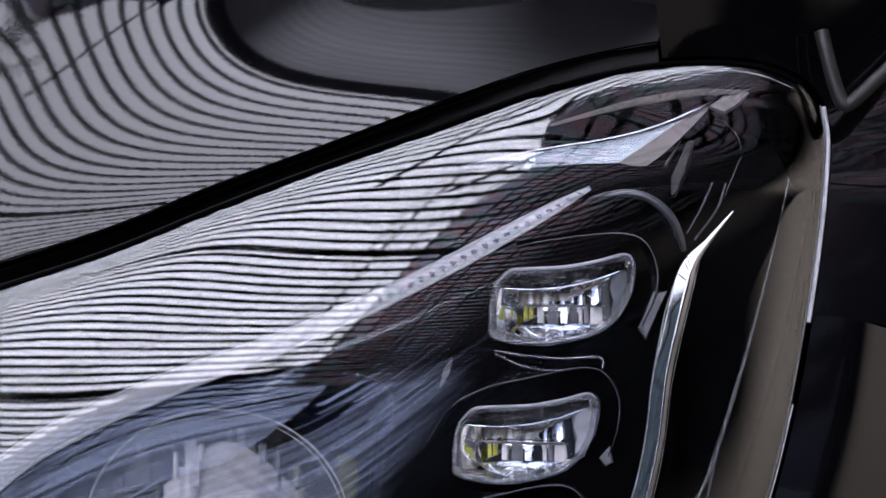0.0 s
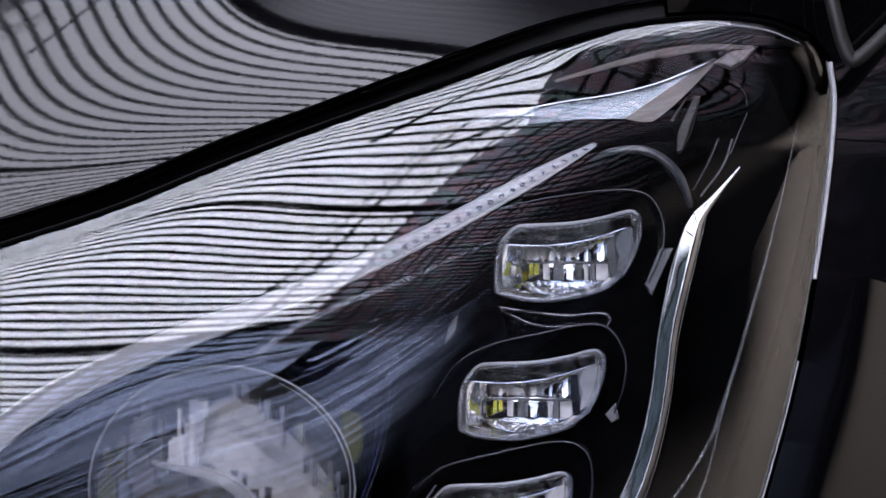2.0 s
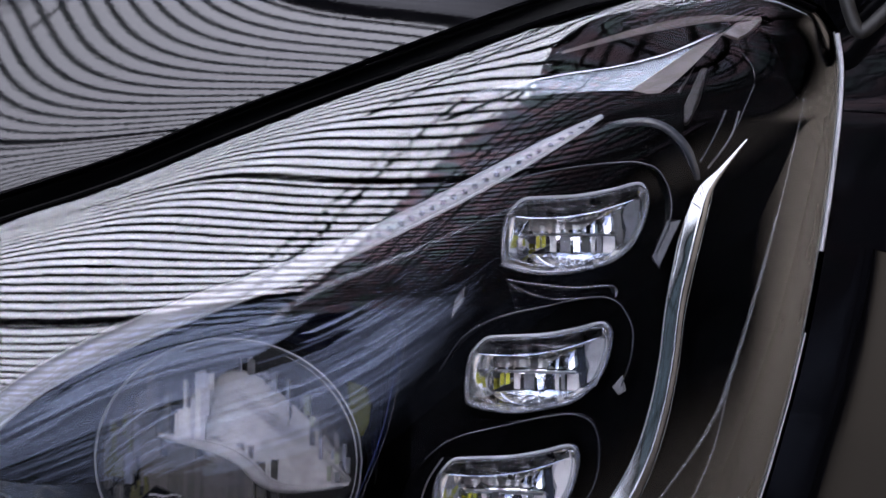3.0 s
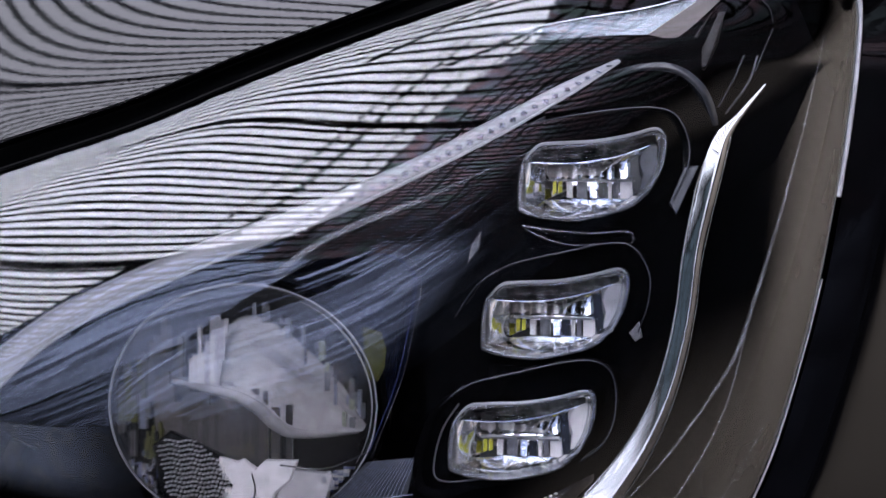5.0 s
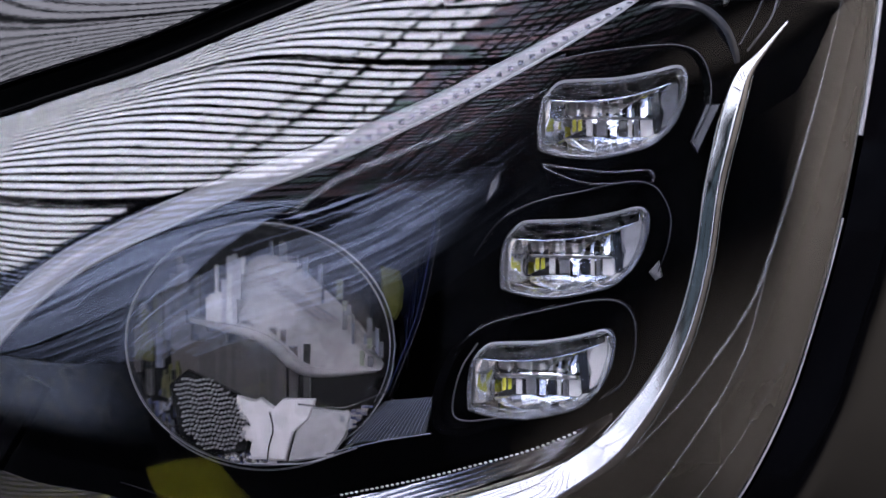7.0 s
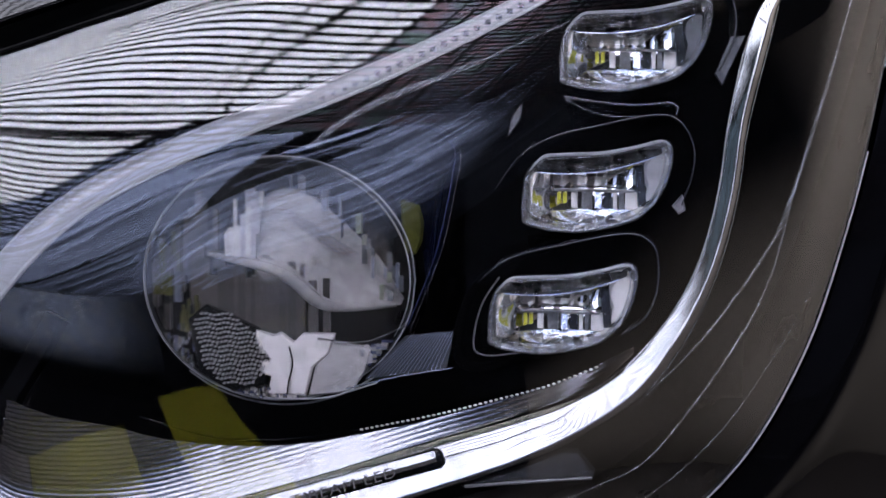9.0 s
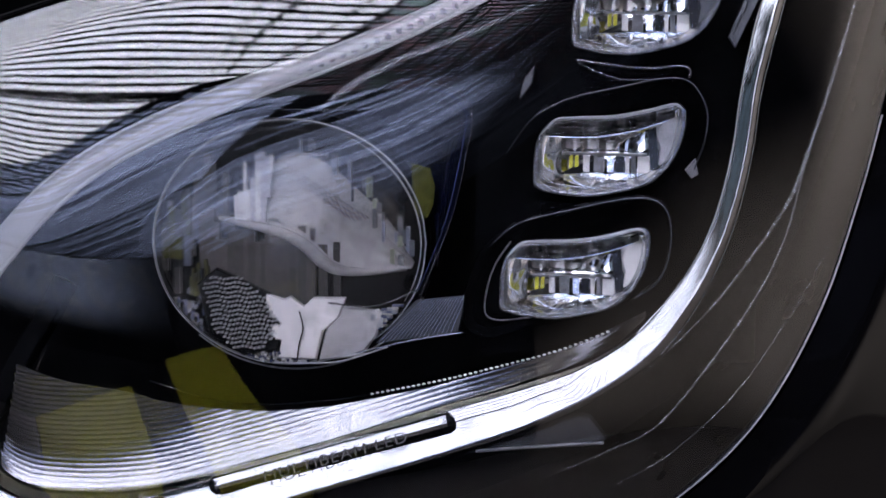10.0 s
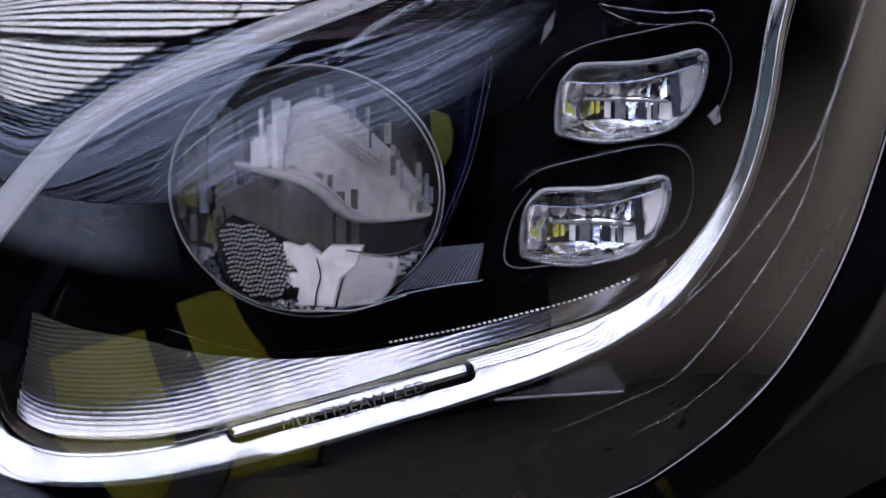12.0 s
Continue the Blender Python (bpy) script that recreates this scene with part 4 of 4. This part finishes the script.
    part("lower_arc", sweep(arc, round_profile(0.25, 0.4), 40), SILVER, unit, "bright arc below the chips")
    def dish(u, v):
        a = math.pi * (1.04 + 0.92 * u)
        r = 0.15 + 0.82 * v
        return Vector((8 + 12.5 * r * math.cos(a) + dx, 5.4 - 2.8 * v**2 + 0.12 * math.sin(u * 150), 22.4 + 4.3 * r * math.sin(a) + dz))
    part("lower_dish", sheet(dish, 90, 10), SATIN, unit, "bright ribbed dish below the chips")


def fin_line(name, points, thick, depth, mat, words="", parent=None):
    profile = facets([(-thick, -depth), (-thick, 0.1), (0, thick * 0.9), (thick, 0.1), (thick, -depth)], 0.05)
    return part(name, sweep(points, profile, 100), mat, parent or headlight, words)


def bezels():
    fin_line("module_visor", [(-12, 0, 38.5), (-8.3, -4, 40.3), (0.4, -4, 42.4), (9, -4, 43.7), (17.6, -4, 44.6), (24.7, -4, 44.6), (29.6, -4, 42.6), (32.4, -4, 37), (32.4, -4, 29.9), (28.8, -2, 21.4)], 0.17, 10, ARCH, "gloss black scoop round a module")
    fin_line("module_visor", [(-27, 3, -8), (-23.6, 0, -3.2), (-20.1, -4, 0.7), (-15.4, -4, 3.9), (-9, -4, 6.4), (0.9, -4, 8.5), (10.8, -4, 10.6), (16.4, -4, 10.7), (20.2, -4, 8.4), (22.9, -4, 2.5), (22.3, -4, -4.6), (19.9, -2, -11.6)], 0.17, 10, ARCH, "gloss black scoop round a module")
    fin_line("module_visor", [(-31, -1, -31.5), (-27.5, -4, -28.2), (-21.7, -4, -24.6), (-8.9, -4, -21.4), (2.4, -4, -19), (9.4, -4, -18.9), (13.2, -4, -21.7), (14.4, -4, -27.1), (13.7, -4, -34.2), (10.9, -4, -39.9), (5.3, -2, -44.2)], 0.17, 10, ARCH, "gloss black scoop round a module")
    part("lower_scoop", sweep([(-27.9, -2, -28.5), (-32.3, -1, -33.6), (-35.9, 0, -42.3), (-36.6, 0, -49.5), (-34.4, 0, -52.9), (-29.3, 0, -53.4), (-22.1, 0, -51), (-13.5, 1, -49.7)], facets([(-1.1, -3), (-1.1, 0.2), (0, 0.9), (1.1, 0.2), (1.1, -3)], 0.15), 90), SMOKE, headlight, "smoky clear scoop below the lowest module")
    part("lower_scoop_line", sweep([(-25.5, -2, -30), (-29.5, -1, -36), (-31.8, 0, -43), (-32, 0, -48.6), (-28.5, 0, -50.2), (-21, 0, -49.4)], round_profile(0.2, 0.3), 60), GREY, headlight)
    part("upper_arch", sweep([(14, 3, 53.2, 0.4), (18.9, 1, 54.9, 0.7), (26.1, 0, 55.3, 1), (31.8, 0, 53.4, 1), (36.4, 0, 48.8, 1), (38.6, 1, 43.5, 0.9), (39.3, 2, 40.5, 0.7)], facets([(-1.1, -8), (-1.1, 0.0), (0.2, 0.7), (1.1, 0.2), (1.1, -8)], 0.1), 70), ARCH, headlight, "grey bevelled arch above the modules")
    for pts in (
        [(-9.4, 15.4), (-2.3, 14.2), (7.7, 13.2), (17.7, 13.8), (18.9, 12), (18, 10.6), (10.6, 10.4), (0, 8.6), (-7, 7)],
        [(-18.8, -19.5), (-11, -20.6), (-4, -21.4), (-10, -22.8), (-18, -25)],
    ):
        part("smoky_plate", slab(pts, 1.5, 3.5, 0.5), SMOKE, headlight, "smoky plate between two modules", smooth=False)
    part("plate_edge", sweep([(-9.4, 1.2, 15.4), (-2.3, 1, 14.3), (7.7, 1, 13.3), (16.7, 1, 13.8), (18.8, 1, 12.4), (18.2, 1, 10.8)], round_profile(0.3, 0.4), 50), CLEAR_RIM, headlight)
    part("plate_edge", sweep([(-9, 1.2, 14.6), (-3, 1, 11.8), (3, 1, 10.4), (9, 1, 10.6)], round_profile(0.16, 0.3), 40), CLEAR_RIM, headlight)
    part("clip", slab([(31.6, 30), (35.1, 30.2), (29.4, 17.9), (27.6, 20.7)], -2, 2, 0.4), ARCH, headlight, "grey wedge-shaped clip", smooth=False)
    part("clip", slab([(17.6, -11.8), (20.1, -9.0), (20.9, -12.9), (19.2, -13.9)], -2, 2, 0.3), GREY, headlight, "small pale wedge-shaped clip", smooth=False)
    part("clip", slab([(-22.5, 10.5), (-19.6, 14.2), (-20.3, 9.4), (-23.6, 5.2)], -1, 2, 0.3), ARCH, headlight, "grey wedge-shaped clip", smooth=False)
    part("back_panel", sheet(lambda u, v: Vector((-36 + 72 * u, 13 - 0.0 * v, -62 + 126 * v)), 8, 8), BLACK, headlight, "black panel behind the modules")
    for run, size in (
        ([(67.3, 14.2, 64.2, 0.3), (61.9, 10.6, 41.1, 0.7), (54.5, 6.4, 14.2, 1.4), (46.2, 2.5, -11.9, 1.5), (41.6, 0.7, -22.1, 1.2), (32.8, -2.4, -34.9, 0.9), (23.5, -5.4, -46.5, 0.6), (8.0, -9.6, -61.9, 0.3)], 0.36),
        ([(50.6, 4.4, 1.8, 0.3), (47.1, 2.8, -10.4, 1), (41.7, 0.8, -30.3, 1.1), (31.8, -2.4, -48.8, 1), (13.0, -6.9, -73.5, 0.8), (-1.7, -10.2, -81.5, 0.5), (-19.6, -13.8, -89.1, 0.2)], 0.27),
        ([(-1.5, -7.9, -91.5, 0.5), (14.0, -5.0, -82.9, 0.8), (30.5, -1.6, -67.6, 1), (45.6, 2.7, -45.7, 0.8), (54.0, 5.7, -30.1, 0.4)], 0.15),
    ):
        part("moulded_line", sweep([(x, y, z, w * size) for x, y, z, w in run], round_profile(1, 1, 8), 120), GUIDE_FAINT, headlight, "fine moulded line on the outer wall")
    # thin moulded marks at the outer end
    for pts, size, mat in (
        ([(50.2, 14.1, 75.7), (53.5, 14.2, 71.6), (54.2, 13.8, 67.9)], 0.35, ARCH),
        ([(40.0, 6.2, 45.3), (44.0, 8.6, 52.6), (46.6, 10.3, 58.7)], 0.8, ARCH),
        ([(42.0, 6.7, 43.8), (47.6, 9.6, 51.6), (50.1, 11.4, 58.7)], 0.5, GREY),
        ([(54.1, 13.5, 65.9), (51.2, 11.7, 59.0), (49.6, 10.7, 54.8)], 0.4, ARCH),
    ):
        part("outer_rib", sweep(lines(pts, size), round_profile(0.5, 1), 30), mat, headlight)
    part("drain_fin", slab([(-36, -83.5), (-22, -79.4), (-9, -74), (-5.5, -74.2), (-1.3, -79.4), (-3, -80.8)], -4, 3, 0.7), FIN, headlight, "smoky moulded fin under the chrome trim", smooth=False)
    part("fin_edge", sweep([(-34, -4.2, -83.2), (-18, -4.2, -81.6), (-1.8, -4.2, -80.2)], round_profile(0.4, 0.5), 30), GREY, headlight)


def eyebrow():
    low = spline([(-42, 22, 59.2), (-35.7, 20, 60), (-14.1, 16, 63.2), (7.2, 14.5, 64.9), (22.3, 14, 65.2)], 50)
    top = spline([(-41.5, 22.2, 60.2), (-35, 20.6, 62), (-15.6, 17.2, 66.4), (7.3, 15, 70.2), (26, 15, 73.2), (42.5, 15.5, 79.4)], 50)
    def blade(u, v):
        k = min(int(u * 49), 48)
        a, b = [line[k] + (line[k + 1] - line[k]) * (u * 49 - k) for line in (low, top)]
        p = a + (b - a) * v
        p[1] += 0.4 * math.sin(math.pi * v) + 0.016 * math.sin(u * 520 + v * 9)
        return Vector(p)
    brow = part("eyebrow_reflector", sheet(blade, 588, 6), BRIGHT, headlight, "silver blade-shaped upper reflector")
    part("edge_line", sweep([(*q[:3], 0.25 + 0.35 * i / 49) for i, q in enumerate(top)][::7] + [(46.3, 15.8, 81.3, 0.3)], round_profile(1, 1.2), 90), FLUTED, brow, "bright upper edge")
    part("edge_line", sweep([(-44.5, 22, 58.8, 0.35), (-43.6, 22, 61.4, 0.35), (-36, 20, 65, 0.2), (-22, 16, 69.5, 0.15)], round_profile(1, 1.2), 60), GUIDE, brow)
    def face(u, v):
        a = np.array((22.3 + 20.2 * u, 14.3 + 1.2 * u, 65.2 + 14.2 * u))
        b = np.array((28.4 + 18.2 * u, 14.8 + 1 * u, 63.8 + 16.9 * u**1.25))
        p = a + (b - a) * v
        return Vector(p)
    part("end_facet", sheet(face, 20, 6), TAN_MIRROR, brow, "warm grey end facet")
    part("top_blade", sweep([(4.8, 5.3, 74.3, 0.3), (22.9, 11.0, 80.2, 0.8), (34.9, 14.0, 83.1, 1), (45.0, 15.9, 84.4, 0.8), (56.2, 17.7, 84.4, 0.4)], facets([(-1, -1), (-1, 0.4), (1, 0.2), (1, -1)], 0.1), 70), TAN_MIRROR, brow, "warm grey upper blade")
    part("blade_end", slab([(45.8, 80.4), (50, 83.3), (56.4, 83.9), (53.6, 80.6), (50, 78.6)], 16, 18, 0.5), TAN_MIRROR, brow, "warm grey blade end", smooth=False)
    for pts in ([(31, 60), (36.5, 68), (38.5, 71), (34.5, 63.5)], [(33.5, 55.5), (40.5, 71), (42, 71), (40, 62), (37, 56)]):
        part("side_facet", slab(pts, 14, 16, 0.4), BROWN, brow, "dark grey side facet", smooth=False)


def light_guides():
    path = [(-172, 8, -45.3, 4.5), (-154, 8, -24.9, 4.12), (-138.1, 9, -11.8, 3.75), (-122.4, 10, -3.3, 3.5), (-106.9, 10, 3.5, 3.38), (-91.4, 10, 9.7, 3.25), (-76.1, 10, 14.9, 3.0), (-60.9, 10, 20.7, 2.88), (-45.9, 10, 27.1, 2.62), (-30.9, 10, 34.0, 2.38), (-16.1, 10, 41.4, 2.3), (-1.4, 10, 49.2, 1.9), (8, 10, 54.2, 1.3), (15, 10, 58, 0.5)]
    guide = part("light_guide", sweep(path, round_profile(1, 0.7, 16), 160), GUIDE, headlight, "long clear light guide bar with fine teeth")
    for side, size, mat in ((0.92, 0.16, GUIDE), (-0.92, 0.1, GUIDE), (0.2, 0.1, GUIDE)):
        line = [(p[0] + side * p[3] * 0.45, p[1] - 1.2, p[2] - side * p[3] * 0.88, size * p[3]) for p in path]
        part("guide_edge", sweep(line, round_profile(1, 1, 8), 140), mat, guide)
    groove = [(p[0] - 0.46 * p[3], p[1] - 0.6, p[2] + 0.92 * p[3], 0.12 * p[3]) for p in path[1:]]
    part("guide_groove", sweep(groove, round_profile(1, 1, 8), 140), PIANO, guide, "dark groove along the guide")
    bm = bmesh.new()
    for i, q in enumerate(spline(path, 70)[6:]):
        x, y, z, w = q
        box(bm, (x - 0.75) / 1000, (x + 0.75) / 1000, (y - 2.0) / 1000, (y - 1.6) / 1000, (z - 0.45 * w) / 1000, (z + 0.15 * w) / 1000)
    part("guide_teeth", bm, TOOTH, guide, "small square teeth along the guide", smooth=False)
    path = [(-82, 13, -1.5, 0.6), (-68, 13, 9.2, 0.9), (-55.8, 13, 15.4, 0.9), (-37.6, 13, 22.3, 0.7), (-22.6, 13, 28.8, 0.4), (-8, 13, 35, 0.2)]
    second = part("side_guide", sweep(path, facets([(-1, -0.6), (-1, 0.3), (1, 0.3), (1, -0.6)], 0.1), 100), GUIDE_FAINT, headlight, "narrow hatched clear side guide")
    bm = bmesh.new()
    for i, q in enumerate(spline(path, 60)):
        x, y, z, w = q
        box(bm, (x - 0.12) / 1000, (x + 0.12) / 1000, (y - 0.8) / 1000, (y - 0.4) / 1000, (z - w) / 1000, (z + w) / 1000)
    part("hatching", bm, GUIDE_FAINT, second, smooth=False)
    # long straight highlights near the guide, built as hair-thin bars
    for pts in (
        [(-104, 4, 20), (-70, 2, 41), (-30, 0, 62)],
        [(-62, 4, 24), (-40, 3, 37), (-14, 2, 54)],
        [(-100, 8, 3), (-60, 8, 24.6), (-10, 8, 49.5)],
    ):
        part("fine_line", sweep(pts, round_profile(0.09, 0.09, 6), 40), GUIDE_FAINT, headlight, "hair-thin highlight put in as a pale line")


DARK_CHROME = surface("dark_chrome", (0.2, 0.19, 0.15), 0.1, 1.0, grain=0.05, size=300, tone=0.15)
GREEN_GREY = surface("green_grey_plastic", (0.075, 0.09, 0.06), 0.35, size=500, tone=0.3)
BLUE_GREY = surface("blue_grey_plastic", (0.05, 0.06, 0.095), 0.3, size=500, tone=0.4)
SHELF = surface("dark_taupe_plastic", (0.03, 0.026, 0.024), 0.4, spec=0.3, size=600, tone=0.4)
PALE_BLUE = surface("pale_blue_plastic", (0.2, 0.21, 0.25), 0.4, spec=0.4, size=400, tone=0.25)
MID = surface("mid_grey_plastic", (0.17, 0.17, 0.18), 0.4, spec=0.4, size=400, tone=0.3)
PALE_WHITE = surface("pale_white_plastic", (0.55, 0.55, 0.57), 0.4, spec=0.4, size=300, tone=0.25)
FROST = surface("frosted_mirror", (0.85, 0.9, 0.98), 0.1, 0.9, grain=0.12, size=160, tone=0.4, bump=0.5)
FLUTED = surface("fluted_satin", (0.4, 0.41, 0.44), 0.2, 1.0, grain=0.05, size=300, tone=0.1)
AMBER = surface("amber_plastic", (0.1, 0.055, 0.03), 0.4, size=400, tone=0.3)
OLIVE = surface("olive_plastic", (0.05, 0.05, 0.01), 0.6, spec=0.05, size=500, tone=0.3)
RIBBED = surface("ribbed_aluminium", (0.26, 0.262, 0.27), 0.18, 1.0, grain=0.04, size=300, tone=0.08)
BROWN = surface("brown_black_plastic", (0.016, 0.0135, 0.012), 0.35, spec=0.3, grain=0.1, size=600, tone=0.4)
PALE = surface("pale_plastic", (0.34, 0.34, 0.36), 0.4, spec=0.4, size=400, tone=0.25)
BEZEL = surface("blue_black_plastic", (0.002, 0.003, 0.009), 0.08, spec=0.4, grain=0.05, size=500, tone=0.3)
MIRROR = surface("mirror_plastic", (0.82, 0.8, 0.78), 0.05, 1.0, grain=0.03, size=400, tone=0.08)
BRIGHT = surface("bright_reflector", (0.17, 0.19, 0.2), 0.24, 1.0, grain=0.05, size=300, tone=0.15)
TAN_MIRROR = surface("warm_satin", (0.17, 0.152, 0.137), 0.3, spec=0.5, grain=0.05, size=300, tone=0.1)
ARCH = surface("grey_satin_plastic", (0.03, 0.033, 0.04), 0.22, spec=0.6, grain=0.1, size=500, tone=0.3)
TAN_EDGE = surface("satin_black_paint", (0.012, 0.0115, 0.011), 0.42, spec=0.3, grain=0.1, size=500, tone=0.3)
CLEAR_RIM = clear("thick_clear_rim", 1.7, (0.88, 0.9, 0.93), 0.04, 0.1)
SATIN = surface("satin_reflector", (0.85, 0.88, 0.93), 0.14, 1.0, grain=0.06, size=420, tone=0.15, bump=1.0)
FIN = clear("smoky_fin", 1.3, (0.6, 0.6, 0.62), 0.15, 0.022)
SMOKE = clear("smoky_plastic", 1.07, (0.6, 0.6, 0.64), 0.03, 0.001)
VISOR = clear("smoky_visor", 1.08, (0.26, 0.27, 0.29), 0.04, 0.002)
TOOTH = clear("guide_tooth", 1.5, (0.62, 0.64, 0.68), 0.1, 0.1)

def sweep_back(ob):
    """Set a part back with the cover's tip."""
    for v in ob.data.vertices:
        v.co.y += tip_sweep(v.co.x * 1000, v.co.z * 1000) / 1000


chrome_trim()
badge()
ribbed_reflector()
projector()
inner_bezel()
for dx, dz, wing_mat, wing_words in ((0, 0, ARCH, "side mirror with a dark reflection put into its colour"), (-9.4, -35.2, PALE, "slanted side mirror with a grey reflection put into its colour"), (-17.9, -66.1, WHITE, "slanted side mirror with a bright reflection put into its colour")):
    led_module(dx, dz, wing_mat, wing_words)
bezels()
eyebrow()
light_guides()
for piece in headlight.children:
    if piece.name.startswith(("eyebrow", "outer_rib", "moulded_line")):
        for ob in (piece, *piece.children):
            sweep_back(ob)


# ---- the car's panels ----
def hood():
    edge = spline([(-240, 4), (-149.5, 36.6), (-113.2, 48.9), (-84.8, 60.5), (-57.3, 70.1), (-23.9, 82.2), (0.8, 91), (21.7, 96), (33, 97.6)], 201)
    def place(u, v):
        x, z = edge[round(u * 200)]
        z2 = z + 110 * v
        x2 = x + 0.8 * 110 * v * max(0, (u - 0.8) / 0.2) ** 2
        return Vector((x2, hood_y(x2, z2), z2))
    part("hood", sheet(place, 200, 170), PAINT, car, "glossy black hood reflecting ceiling slats")
    side = [(33 + 0.8 * k * 11, hood_y(33 + 0.8 * k * 11, 97.6 + 11 * k) + 1.2, 97.6 + 11 * k) for k in range(10)]
    part("hood_edge", sweep(side, round_profile(0.7, 1.4, 12), 60), PAINT, car)
    lip = [(x, hood_y(x, z) + 3.4, z - 0.6) for x, z in edge[::10]]
    part("hood_lip", sweep(lip, round_profile(0.9, 3.4, 16), 160), PAINT, car)
    gap = [(x, 24, z - 4) for x, z in edge[::10]]
    part("hood_seal", sweep(gap, round_profile(8, 6), 100), RUBBER, car, "black rubber hood seal")


def panels():
    low = [np.array(q) for q in LOW_LINE]
    def ring(points, name, words, far, lean, rows=46):
        n = len(points)
        outs = []
        for i in range(n):
            run = points[min(i + 1, n - 1)] - points[max(i - 1, 0)]
            out = np.array((run[1], -run[0])) / max(np.linalg.norm(run), 1e-9)
            outs.append(out)
        for _ in range(12):
            outs = [outs[0]] + [(outs[i - 1] + outs[i] + outs[i + 1]) / 3 for i in range(1, n - 1)] + [outs[-1]]
        def place(u, v):
            i = round(u * (n - 1))
            off = 1.8 + far * v**2
            x, z = points[i] + outs[i] / np.linalg.norm(outs[i]) * off
            cx, cz = points[i]
            way = outs[i] / np.linalg.norm(outs[i])
            near, slope = lean(way[0], way[1])
            past = max(0.0, off - 12)
            bend = slope * off if near == slope else near * min(off, 12) + (near * past if past < 0.01 else slope * past - (slope - near) * 3 * (1 - math.exp(-past / 3)))
            return Vector((x, cover_y(cx, cz) + 2 + (9 if v < 0.001 else 0) + bend, z))
        part(name, sheet(place, n - 1, rows), PAINT, car, words)
    seam = next(i for i, q in enumerate(low) if q[0] > 60 and q[1] > 24.5)
    ring(low[70 : seam + 1], "bumper", "glossy black front bumper corner", 140, lambda a, b: (0.13, 0.5))
    top = [np.array(q) for q in TOP_LINE]
    corner = [q for q in top[::-1] if q[0] > 34]
    ring(low[seam:] + corner[1:], "fender", "glossy black front fender panel", 90, lambda a, b: (0.14 * a + (0.6 * a - 0.28) * max(b, 0),) * 2)
    crease = [(75.4, 16, 99), (76.6, 15, 92.8), (78.6, 15, 84.5), (80.6, 15, 79.6), (83, 15, 80), (91.2, 15, 87.5), (108, 18, 103)]
    part("fender_crease", sweep(crease, round_profile(1.9, 1.4, 14), 70), TAN_EDGE, car, "rounded fender edge")
    def inner(u, v):
        return Vector((-230 + 460 * u, 62 + 30 * u, -190 + 420 * v))
    part("inner_panel", sheet(inner, 6, 6), BLACK, car, "matt black body structure behind the panels")
    def skirt(u, v):
        a = low[70 + round(u * 60)]
        x, y, z = -120 + 330 * u, 70 - 60 * math.sin(math.pi * (0.15 + 0.7 * u)), -150 + 60 * u
        foot = CAR.inverted() @ Vector((x / 1000, 0.08 - 0.1 * math.sin(math.pi * u), 0.0)) * 1000
        return Vector((x, y, z)) * (1 - v) + foot * v
    part("lower_bumper", sheet(skirt, 30, 20), PAINT, car, "glossy black lower bumper reaching to the floor")


hood()
panels()
